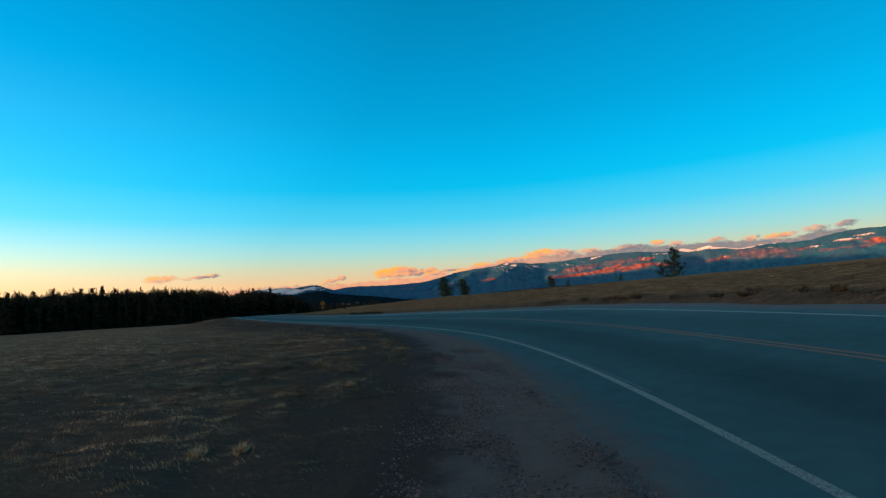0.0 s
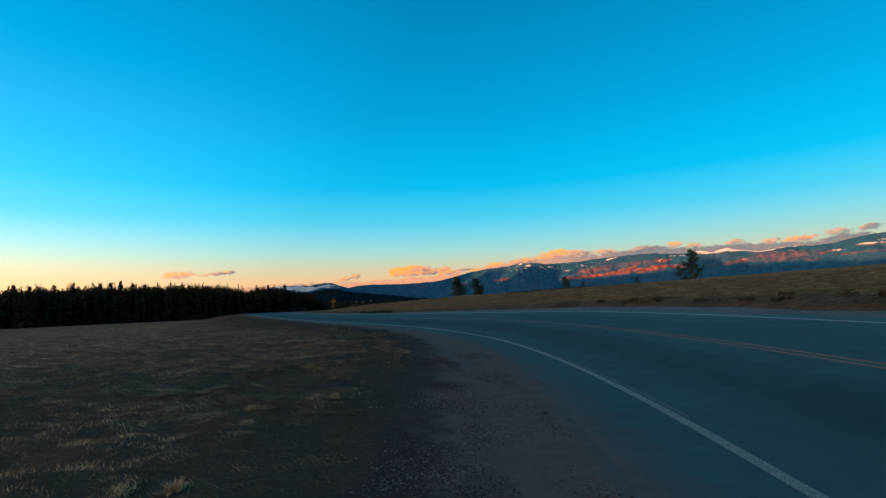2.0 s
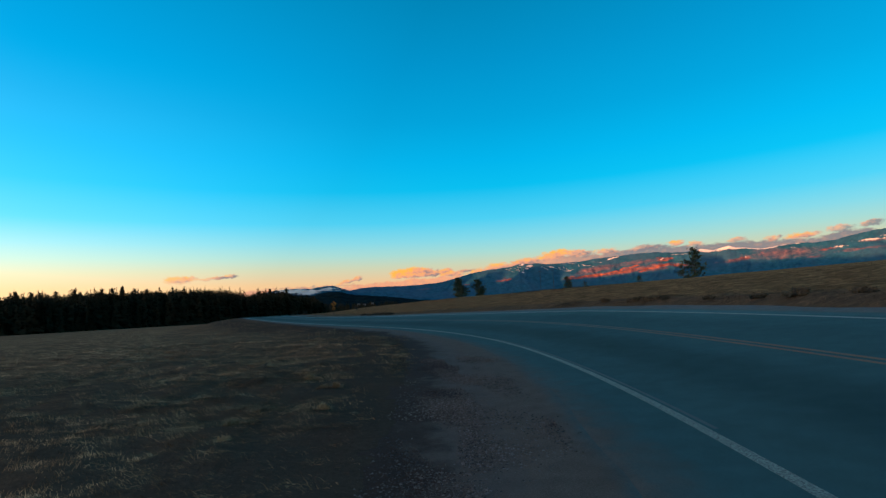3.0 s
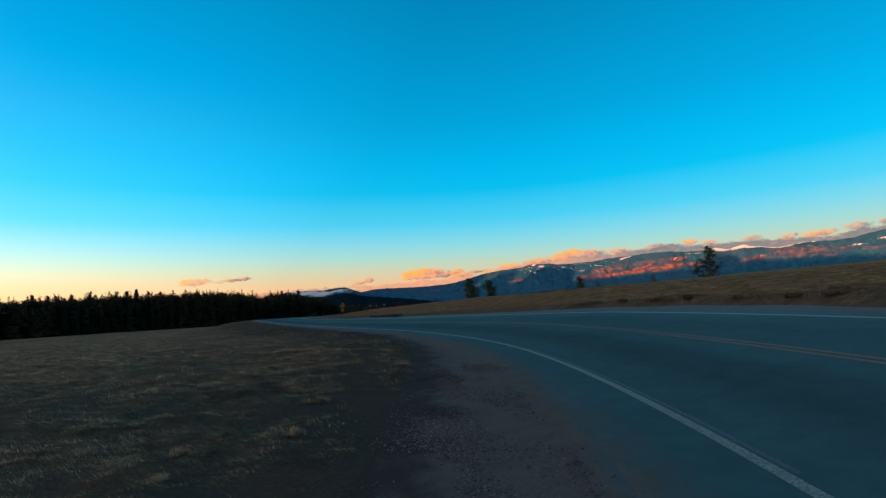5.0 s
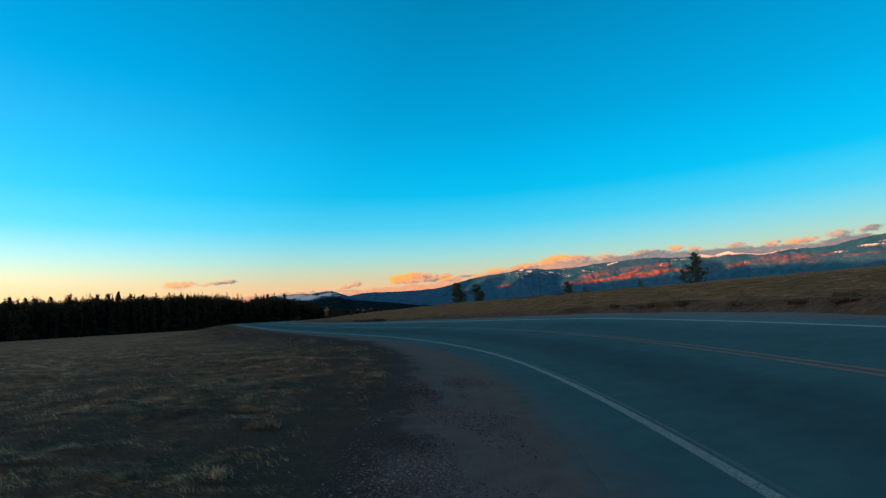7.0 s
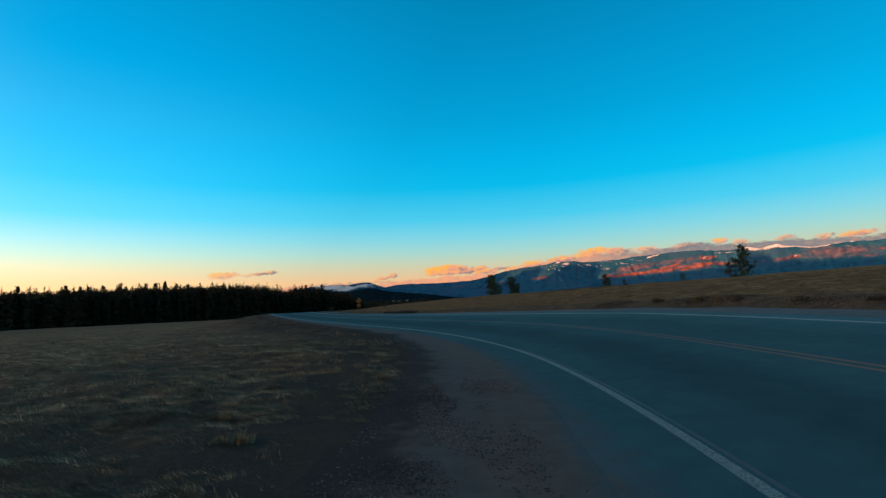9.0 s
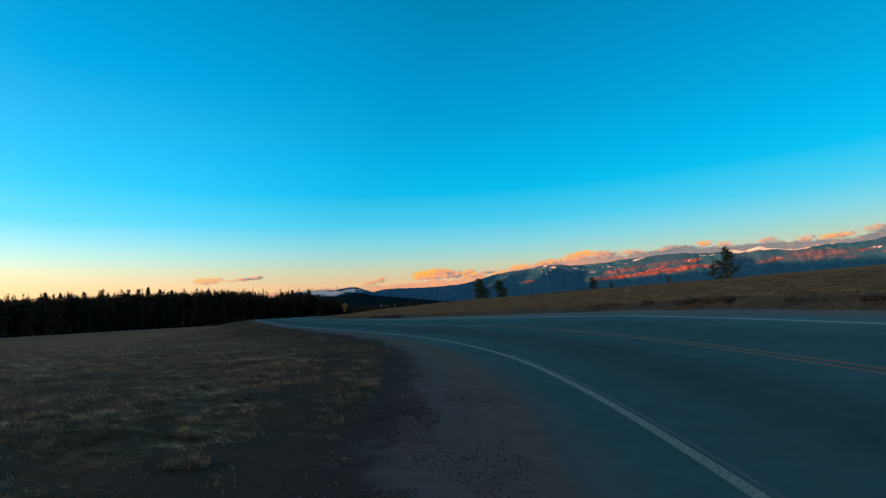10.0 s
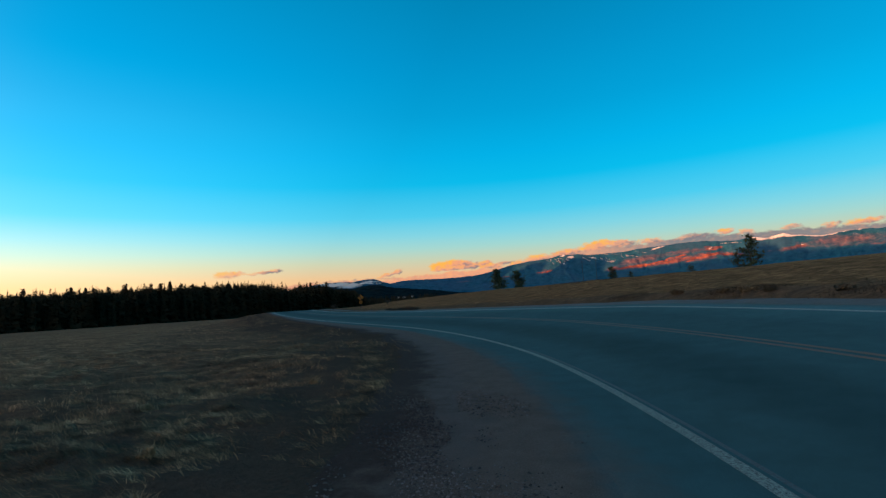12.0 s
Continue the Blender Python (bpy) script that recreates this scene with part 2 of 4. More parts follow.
def make_ground():
    m, t, b = material("dry_field", 1.0)
    b.inputs["Specular IOR Level"].default_value = 0.0
    c, fine = soil_colour(t)
    # bare soil near the shoulder, darkened in the colour for gaps between stalks; paler further off
    pale_share = nd(t, "ShaderNodeAttribute", attribute_name="pale_share").outputs["Fac"]
    c = mix(t, math_node(t, "MULTIPLY_ADD", pale_share, -0.75, 0.75, clamp=True), c, mix(t, fine, (0.036, 0.026, 0.020), (0.11, 0.072, 0.046)))
    # darker and a little less blue up the cut bank and the rise behind it
    bank = ramp(t, [(0.0, 0.0), (0.1, 1.0)], math_node(t, "DIVIDE", math_node(t, "SUBTRACT", nd(t, "ShaderNodeAttribute", attribute_name="offset").outputs["Fac"], 8.0), 50.0, clamp=True))
    c = mix(t, bank, c, mix(t, 1.0, c, (0.76, 0.77, 0.69), "MULTIPLY"))
    # a strip of scraped dark earth runs along the shoulder
    where = nd(t, "ShaderNodeAttribute", attribute_name="offset").outputs["Fac"]
    rag = math_node(t, "MULTIPLY", math_node(t, "SUBTRACT", noise_fac(t, 0.5, 5, 0.65), 0.5), 5.0)
    along = math_node(t, "DIVIDE", math_node(t, "ADD", math_node(t, "ADD", where, rag), 12.0), 12.0, clamp=True)
    scraped = ramp(t, [(0.0, 0.0), (0.16, 0.35), (0.36, 0.35), (0.50, 0.5), (0.62, 0.85), (0.78, 0.95), (0.9, 0.6), (1.0, 0.0)], along, "EASE")
    c = mix(t, scraped, c, mix(t, fine, *SCRAPED))
    # and bare earth with dead growth lies along the foot of the cut bank
    foot = math_node(t, "DIVIDE", math_node(t, "SUBTRACT", math_node(t, "MULTIPLY_ADD", rag, 0.6, where), 8.0), 8.0, clamp=True)
    c = mix(t, ramp(t, [(0.0, 0.55), (0.12, 0.7), (0.32, 0.6), (0.55, 0.0)], foot, "EASE"), c, mix(t, fine, (0.034, 0.030, 0.023), (0.088, 0.076, 0.057)))
    t.links.new(c, b.inputs["Base Color"])
    bump(t, b, fine, 0.8, 0.04)
    return m


def across(t):
    """Offset from the near white line, as stored on the road's ribbons."""
    return nd(t, "ShaderNodeAttribute", attribute_name="offset").outputs["Fac"]


def dust_colour(t):
    fine, mid = noise_fac(t, 70, 4, 0.75), noise_fac(t, 3.0, 4)
    c = ramp(t, [(0.3, (0.075, 0.060, 0.050)), (0.7, (0.157, 0.126, 0.104))], fine)
    return mix(t, 0.6, c, ramp(t, [(0.35, (0.68, 0.66, 0.66)), (0.65, (1.0, 1.0, 1.0))], mid), "MULTIPLY"), fine


def make_asphalt():
    m, t, b = material("worn_asphalt", 1.0)
    b.inputs["Specular IOR Level"].default_value = 0.05
    fine, mid, big = noise_fac(t, 160, 3, 0.7), noise_fac(t, 2.5, 4), noise_fac(t, 0.25, 3)
    c = ramp(t, [(0.3, (0.033, 0.079, 0.082)), (0.7, (0.060, 0.140, 0.145))], fine)
    c = mix(t, 0.5, c, ramp(t, [(0.35, (0.72, 0.72, 0.72)), (0.65, (1.0, 1.0, 1.0))], mid), "MULTIPLY")
    c = mix(t, 0.6, c, ramp(t, [(0.35, (0.75, 0.75, 0.75)), (0.65, (1.0, 1.0, 1.0))], big), "MULTIPLY")
    off = across(t)
    # oil-darkened middle of each lane, dust blown in from both verges
    stretch = math_node(t, "DIVIDE", math_node(t, "ADD", off, 1.5), 10.0)
    lanes = ramp(t, [(0.0, 1.0), (0.2, 1.0), (0.31, 0.72), (0.36, 0.74), (0.46, 1.0), (0.58, 1.0), (0.67, 0.98), (0.8, 1.2), (0.87, 1.28), (0.91, 1.6)], math_node(t, "ADD", stretch, math_node(t, "MULTIPLY", math_node(t, "SUBTRACT", big, 0.5), 0.06)), "EASE")
    c = mix(t, 1.0, c, lanes, "MULTIPLY")
    rag = math_node(t, "ADD", math_node(t, "MULTIPLY", math_node(t, "SUBTRACT", mid, 0.5), 0.7), math_node(t, "MULTIPLY", math_node(t, "SUBTRACT", fine, 0.5), 0.35))
    dusty = ramp(t, [(0.0, 1.0), (0.03, 0.8), (0.06, 0.35), (0.1, 0.0), (0.9, 0.0), (0.95, 0.3), (0.98, 0.8)], math_node(t, "ADD", stretch, math_node(t, "MULTIPLY", rag, 0.1)), "EASE")
    c = mix(t, dusty, c, dust_colour(t)[0])
    t.links.new(c, b.inputs["Base Color"])
    bump(t, b, fine, 0.5, 0.004)
    return m


def make_paint(name, colour, rubbed=False):
    m, t, b = material(name, 0.75)
    worn = noise_fac(t, 45, 6, 0.8)
    left = ramp(t, [(0.40, 0.0), (0.56, 1.0)], worn)
    if rubbed:
        # traffic cutting the bend has rubbed this line away further round
        split = nd(t, "ShaderNodeSeparateXYZ")
        t.links.new(nd(t, "ShaderNodeNewGeometry").outputs["Position"], split.inputs[0])
        left = math_node(t, "MULTIPLY", left, ramp(t, [(0.2, 1.0), (0.36, 0.5), (0.55, 0.35)], math_node(t, "DIVIDE", split.outputs[1], 60.0)))
    c = mix(t, left, (0.045, 0.075, 0.08) if rubbed else (0.05, 0.05, 0.05), colour)
    t.links.new(c, b.inputs["Base Color"])
    bump(t, b, worn, 0.3, 0.002)
    return m


def make_gravel():
    m, t, b = material("gravel_shoulder", 1.0)
    b.inputs["Specular IOR Level"].default_value = 0.05
    c, fine = dust_colour(t)
    edge = nd(t, "ShaderNodeAttribute", attribute_name="share").outputs["Fac"]
    rag = math_node(t, "MULTIPLY", math_node(t, "SUBTRACT", noise_fac(t, 2.2, 5, 0.65), 0.5), 0.7)
    soil = ramp(t, [(0.16, 1.0), (0.46, 0.0)], math_node(t, "ADD", edge, rag), "EASE")
    stony = ramp(t, [(0.2, 0.0), (0.36, 1.0), (0.5, 1.0), (0.62, 0.0)], math_node(t, "ADD", edge, rag), "EASE")
    c = mix(t, math_node(t, "MULTIPLY", stony, 0.3), c, (0.07, 0.068, 0.068))
    c = mix(t, soil, c, mix(t, noise_fac(t, 14, 6, 0.7), *SCRAPED))
    thin = ramp(t, [(0.84, 0.0), (1.0, 0.75)], math_node(t, "ADD", edge, math_node(t, "MULTIPLY", rag, 0.25)), "EASE")
    c = mix(t, thin, c, mix(t, fine, (0.036, 0.076, 0.080), (0.058, 0.124, 0.132)))
    t.links.new(c, b.inputs["Base Color"])
    bump(t, b, fine, 0.7, 0.012)
    return m


def make_dirt():
    m, t, b = material("dusty_dirt", 1.0)
    fine = noise_fac(t, 70, 4, 0.75)
    c = mix(t, 0.6, ramp(t, [(0.3, (0.078, 0.082, 0.076)), (0.7, (0.155, 0.16, 0.148))], fine), ramp(t, [(0.35, 0.65), (0.65, 1.0)], noise_fac(t, 1.4, 4)), "MULTIPLY")
    t.links.new(c, b.inputs["Base Color"])
    bump(t, b, fine, 0.7, 0.012)
    return m


def make_mountain():
    """Conifer slopes tinted with the blue of haze, with sun-reddened bare grass and snow where the mesh says so."""
    m, t, b = material("mountain_slopes", 1.0)
    b.inputs["Specular IOR Level"].default_value = 0.0
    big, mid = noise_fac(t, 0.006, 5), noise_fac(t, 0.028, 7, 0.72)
    # the blue of distance haze is put into the conifer colour
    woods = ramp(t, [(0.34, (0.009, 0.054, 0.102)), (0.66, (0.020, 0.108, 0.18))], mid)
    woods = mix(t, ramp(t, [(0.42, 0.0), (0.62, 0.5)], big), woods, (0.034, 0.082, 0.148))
    # red sunlight is partly put into the colour of the bare slopes
    lit_bare = ramp(t, [(0.36, (0.12, 0.036, 0.032)), (0.5, (0.22, 0.066, 0.042)), (0.64, (0.38, 0.125, 0.07))], mid)
    cover = {}
    for key, noisy, lo, hi in (("lit_bare", 0.6, 0.25, 1.0), ("snow", 1.3, 0.5, 0.8)):
        at = nd(t, "ShaderNodeAttribute", attribute_name=key)
        rag = math_node(t, "MULTIPLY", math_node(t, "SUBTRACT", noise_fac(t, 0.085, 6, 0.7, None, 0.6) if key == "snow" else mid, 0.5), noisy)
        cover[key] = ramp(t, [(lo, 0.0), (hi, 1.0)], math_node(t, "ADD", at.outputs["Fac"], rag))
    c = mix(t, cover["lit_bare"], woods, lit_bare)
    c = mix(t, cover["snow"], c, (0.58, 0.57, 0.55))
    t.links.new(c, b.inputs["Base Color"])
    return m


def make_blades(name, stops, rough=0.9, streaky=False):
    """Stalks that differ one from the next, in broad drifts."""
    m, t, b = material(name, rough)
    b.inputs["Specular IOR Level"].default_value = 0.05
    geo = nd(t, "ShaderNodeNewGeometry")
    c = ramp(t, stops, geo.outputs["Random Per Island"])
    drift = ramp(t, [(0.36, (0.40, 0.40, 0.42)), (0.5, (0.9, 0.88, 0.86)), (0.64, (1.22, 1.2, 1.14))], noise_fac(t, 0.4, 5, 0.62))
    if streaky:
        drift = mix(t, 1.0, drift, streaks(t, 0.5, 1.4), "MULTIPLY")
    t.links.new(mix(t, 1.0, c, drift, "MULTIPLY"), b.inputs["Base Color"])
    return m


MAT_GROUND, MAT_ASPHALT, MAT_GRAVEL = make_ground(), make_asphalt(), make_gravel()
MAT_WHITE, MAT_YELLOW = make_paint("worn_white_paint", (0.205, 0.255, 0.215)), make_paint("worn_yellow_paint", (0.27, 0.108, 0.036), True)
MAT_BRIGHT = make_paint("fresher_white_paint", (0.30, 0.35, 0.31))
MAT_GHOST = make_paint("rubbed_out_paint", (0.060, 0.098, 0.102))
MAT_MOUNTAIN, MAT_DIRT = make_mountain(), make_dirt()
MAT_CONIFER = simple("conifer_needles", [(0.3, (0.018, 0.028, 0.014)), (0.7, (0.05, 0.07, 0.035))], 3.0)
MAT_WOODS = simple("far_woods", [(0.3, (0.035, 0.027, 0.016)), (0.7, (0.039, 0.030, 0.018))], 0.2)
MAT_WOODS.node_tree.nodes["Principled BSDF"].inputs["Specular IOR Level"].default_value = 0.0
MAT_FOOTHILL = simple("foothill_woods", [(0.35, (0.004, 0.010, 0.012)), (0.65, (0.010, 0.022, 0.025))], 0.05, 1.0)
MAT_FOOTHILL.node_tree.nodes["Principled BSDF"].inputs["Specular IOR Level"].default_value = 0.0
MAT_STRAW = make_blades("dry_grass", [(0.0, (0.18, 0.104, 0.054)), (0.5, (0.36, 0.208, 0.108)), (1.0, (0.50, 0.29, 0.152))])
MAT_MAT = make_blades("matted_grass", [(0.0, (0.115, 0.064, 0.035)), (0.55, (0.265, 0.144, 0.076)), (1.0, (0.43, 0.236, 0.122))], streaky=True)
MAT_RANK = make_blades("rank_dry_grass", [(0.0, (0.105, 0.07, 0.039)), (0.5, (0.20, 0.135, 0.075)), (1.0, (0.275, 0.185, 0.102))])
MAT_BRUSH = make_blades("dead_brush", [(0.0, (0.03, 0.025, 0.018)), (1.0, (0.085, 0.066, 0.042))])
MAT_WEED = make_blades("dry_weeds", [(0.0, (0.13, 0.083, 0.055)), (1.0, (0.24, 0.15, 0.09))])
MAT_TUFT = make_blades("pale_bunchgrass", [(0.0, (0.28, 0.185, 0.105)), (1.0, (0.5, 0.345, 0.2))])
MAT_PALE = make_blades("pale_dry_twigs", [(0.0, (0.09, 0.070, 0.046)), (1.0, (0.19, 0.145, 0.095))])
MAT_STONE = make_blades("crushed_stone", [(0.0, (0.045, 0.042, 0.041)), (0.6, (0.088, 0.084, 0.083)), (1.0, (0.15, 0.145, 0.144))])
MAT_SIGN = simple("yellow_sign_sheet", [(0.3, (0.20, 0.085, 0.008)), (0.7, (0.25, 0.105, 0.01))], 8, 0.4)
MAT_BLACK = simple("black_sign_film", [(0.3, (0.012, 0.012, 0.012)), (0.7, (0.02, 0.02, 0.02))], 8, 0.5)
MAT_POLE = simple("weathered_pole", [(0.3, (0.022, 0.026, 0.03)), (0.7, (0.042, 0.046, 0.05))], 5, 0.9, 0.01)
MAT_SIDING = simple("pale_siding", [(0.3, (0.26, 0.26, 0.255)), (0.7, (0.36, 0.36, 0.35))], 0.6, 0.8)
MAT_ROOF = simple("dark_roofing", [(0.3, (0.05, 0.05, 0.055)), (0.7, (0.09, 0.085, 0.085))], 0.9, 0.8)
MAT_GLASS = simple("dark_window_glass", [(0.3, (0.02, 0.025, 0.03)), (0.7, (0.03, 0.035, 0.04))], 0.9, 0.1)
MAT_BARK = simple("pine_bark", [(0.3, (0.035, 0.028, 0.023)), (0.7, (0.07, 0.055, 0.042))], 6.0, bump_amount=0.03)
MAT_BUSH = simple("grey_brown_twigs", [(0.3, (0.05, 0.042, 0.03)), (0.7, (0.10, 0.082, 0.056))], 4.0)
MAT_SHRUB = simple("dry_shrub_leaves", [(0.3, (0.022, 0.018, 0.013)), (0.7, (0.045, 0.036, 0.025))], 4.0)

# ---------------------------------------------------------------- lie of the land
# the near white edge line, from behind the camera round the left-hand bend
BEND = [(-14, -75), (-3.6, -45), (0.9, -20), (2.35, -4), (2.68, 3), (2.82, 8), (2.55, 13.5), (1.75, 19), (0.55, 23.2),
        (-1.4, 28), (-4.1, 32.8), (-8.3, 38.8), (-16.4, 50.9), (-25.8, 67.2), (-35.6, 85.7), (-42.5, 100), (-49, 118), (-57, 146), (-68, 190), (-90, 265), (-140, 390), (-220, 560)]


def smooth_curve(points, step=0.5):
    p = np.array([points[0], *points, points[-1]], float)
    out = []
    for k in range(1, len(p) - 2):
        n = max(2, int(np.linalg.norm(p[k + 1] - p[k]) / step))
        u = np.linspace(0, 1, n, endpoint=False)[:, None]
        out.append(0.5 * (2 * p[k] + (p[k + 1] - p[k - 1]) * u + (2 * p[k - 1] - 5 * p[k] + 4 * p[k + 1] - p[k + 2]) * u**2
                          + (3 * p[k] - p[k - 1] - 3 * p[k + 1] + p[k + 2]) * u**3))
    return np.concatenate(out + [p[-1:]])


LINE = smooth_curve(BEND, 0.25)
for _ in range(120):
    LINE[1:-1] = (LINE[:-2] + 2 * LINE[1:-1] + LINE[2:]) / 4
LINE_DIR = np.gradient(LINE, axis=0)
LINE_DIR /= np.linalg.norm(LINE_DIR, axis=1)[:, None]
LINE_RIGHT = np.stack([LINE_DIR[:, 1], -LINE_DIR[:, 0]], -1)
ROAD_WIDTH, PAVED_LEFT, PAVED_RIGHT = 7.2, -1.3, 8.1


def step01(v, a, b):
    u = np.clip((v - a) / (b - a), 0, 1)
    return u * u * (3 - 2 * u)


def banking(y):
    return np.interp(y, [0, 25, 33, 45, 65], [0.09, 0.09, 0.065, 0.036, 0.005])


def line_height(y):
    return np.interp(y, [90, 98, 106, 120, 146, 190, 300, 560], [0.0, -0.1, -0.5, -1.9, -3.4, -4.6, -7.0, -10.5])


def road_coords(x, y):
    """Offset to the right of the near white line, and the nearest point of it."""
    x, y = np.atleast_1d(x).astype(float), np.atleast_1d(y).astype(float)
    d, where = np.empty(len(x)), np.empty(len(x), int)
    near = (np.abs(x) < 90) & (np.abs(y) < 110)
    for group, skip in ((np.nonzero(near)[0], 2), (np.nonzero(~near)[0], 12)):
        some = LINE[::skip]
        for a in range(0, len(group), 4000):
            g = group[a:a + 4000]
            q = np.stack([x[g], y[g]], -1)
            gap = (q**2).sum(-1)[:, None] - 2 * q @ some.T + (some**2).sum(-1)[None]
            k = gap.argmin(1) * skip
            where[g] = k
            d[g] = ((q - LINE[k]) * LINE_RIGHT[k]).sum(-1)
    return d, where


def road_profile(d, ly):
    return line_height(ly) + banking(ly) * np.clip(d, 0, None) + 0.02 * np.clip(d, None, 0)


def waves(x, y, size, seed):
    """Cheap smooth unevenness, about -1 to 1."""
    rng = np.random.RandomState(seed)
    z = np.zeros_like(x)
    for k in range(7):
        a, p = rng.uniform(0, 6.28, 2)
        s = size * rng.uniform(0.6, 1.8)
        z += np.sin((x * math.cos(a) + y * math.sin(a)) * 6.28 / s + p)
    return z / 4


def lattice_noise(u, v, seed, octaves=4):
    """Smooth noise over a plane, about -1 to 1."""
    table = np.random.RandomState(seed).uniform(-1, 1, (256, 256))
    total, size = np.zeros(np.broadcast(u, v).shape), 1.0
    for k in range(octaves):
        x, y = np.broadcast_arrays(u * 2.0**k + 31.7 * k, v * 2.0**k + 11.3 * k)
        i, j = np.floor(x).astype(int), np.floor(y).astype(int)
        a, b = x - i, y - j
        a, b = a * a * (3 - 2 * a), b * b * (3 - 2 * b)
        i, j = i % 256, j % 256
        i1, j1 = (i + 1) % 256, (j + 1) % 256
        total += size * ((table[i, j] * (1 - a) + table[i1, j] * a) * (1 - b) + (table[i, j1] * (1 - a) + table[i1, j1] * a) * b)
        size *= 0.5
    return total


def land_height(x, y):
    x, y = np.atleast_1d(x).astype(float), np.atleast_1d(y).astype(float)
    d, k = road_coords(x, y)
    ly = LINE[k, 1]
    r = np.hypot(x, y)
    road = road_profile(np.clip(d, PAVED_LEFT, PAVED_RIGHT), ly)
    # left: the field falls away gently towards the woods
    left = np.where(r > 30, -0.0208 * (np.minimum(r, 520) - 30), 0.0) - 0.06
    left = left + (0.06 * waves(x, y, 4.0, 1) + (0.05 * waves(x, y, 1.1, 21) + 0.03 * waves(x, y, 0.6, 22)) * step01(60 - r, 0, 30)) * step01(-d, 3.2, 5.0) + 0.04 * waves(x, y, 60.0, 2) * step01(r, 20, 80)
    # right: a low cut bank, then a broad rise
    tilt = np.interp(y, [90, 200], [0.022, 0.045])
    hill = 1.9 + np.where(x > 0, tilt * np.minimum(x, 200), 0.059 * np.maximum(x, -60))
    hill = hill + 0.15 * waves(x, y, 30.0, 3)
    cut = np.interp(ly, [20, 60, 90], [1.0, 0.25, 0.0])
    foot = road + 0.45 * cut * step01(d, 8.6, 10.4)
    right = foot + (np.maximum(hill, foot) - foot) * step01(d, 9.5, 26.0)
    right = right + (0.05 * waves(x, y, 3.0, 4) + 0.025 * waves(x, y, 1.3, 23) * step01(60 - r, 0, 30)) * step01(d, 8.8, 10.0)
    far = np.interp(r, [0, 260, 420, 900, 1800, 6000], [0, 0, -6, -22, -30, -30])
    right = right + far * np.where(x > 0, step01(r, 320, 700), 1.0)
    right = right + (left - right) * step01(-x, 45, 110)
    z = np.where(d < 0, road + (left - road) * step01(-d, 1.6 - np.interp(ly, [30, 60], [0, 0.9]), np.interp(ly, [30, 60, 90], [3.6, 7, 12])), right)
    return np.where(r > 520, np.minimum(z, 40), z)


def mesh_object(name, verts, faces, mat, smooth=False, parent=None):
    f = np.asarray(faces, np.int32)
    me = bpy.data.meshes.new(name)
    v = np.ascontiguousarray(verts, np.float32)
    me.vertices.add(len(v))
    me.vertices.foreach_set("co", v.ravel())
    me.loops.add(f.size)
    me.loops.foreach_set("vertex_index", np.ascontiguousarray(f).ravel())
    me.polygons.add(len(f))
    me.polygons.foreach_set("loop_start", np.arange(0, f.size, f.shape[1], dtype=np.int32))
    me.update(calc_edges=True)
    me.materials.append(mat)
    me.polygons.foreach_set("use_smooth", np.full(len(f), smooth))
    ob = new(name, me)
    if parent is not None:
        ob.parent = parent
    return ob


def part(name, bm, mat, parent, label=""):
    me = bpy.data.meshes.new(name)
    bm.to_mesh(me)
    bm.free()
    me.materials.append(mat)
    ob = new(name, me)
    ob.parent = parent
    return tagged(ob, label) if label else ob


def grid_faces(rows, cols):
    a = (np.arange(rows - 1)[:, None] * cols + np.arange(cols - 1)[None]).ravel()
    return np.stack([a, a + 1, a + cols + 1, a + cols], -1)


def graded(lo, hi, near, span, n):
    """n values from lo to hi, dense around near."""
    a, b = math.asinh((lo - near) / span), math.asinh((hi - near) / span)
    return near + span * np.sinh(np.linspace(a, b, n))


def build_ground():
    xs, ys = graded(-5500, 5500, -3, 8, 450), graded(-5500, 5500, 9, 8, 450)
    gx, gy = np.meshgrid(xs, ys)
    x, y = gx.ravel(), gy.ravel()
    z = land_height(x, y)
    d, k = road_coords(x, y)
    beside = np.hypot(x - LINE[k, 0], y - LINE[k, 1]) < 12
    z = z - np.where(beside, 0.16 * step01(d - np.interp(LINE[k, 1], [14, 28, 45, 60], [0, 1.2, 2.0, 2.7]), -3.35, -2.7) * step01(-d, -9.0, -8.4), 0)
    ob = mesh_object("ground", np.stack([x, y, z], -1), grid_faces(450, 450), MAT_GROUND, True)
    ob.data.attributes.new("offset", "FLOAT", "POINT").data.foreach_set("value", np.clip(d, -60, 60))
    # ground tone: 0 darkened close by, 1 pale far off, half on the bank
    pale_share = np.where(d < 0, step01(np.hypot(x + 3, y - 6), 6, 20), 0.5 + 0.5 * step01(d, 14, 40))
    ob.data.attributes.new("pale_share", "FLOAT", "POINT").data.foreach_set("value", np.clip(pale_share, 0, 1))
    return tagged(ob, "dry brown grass field on rolling ground at dusk", "ground", kind="structure")


build_ground()


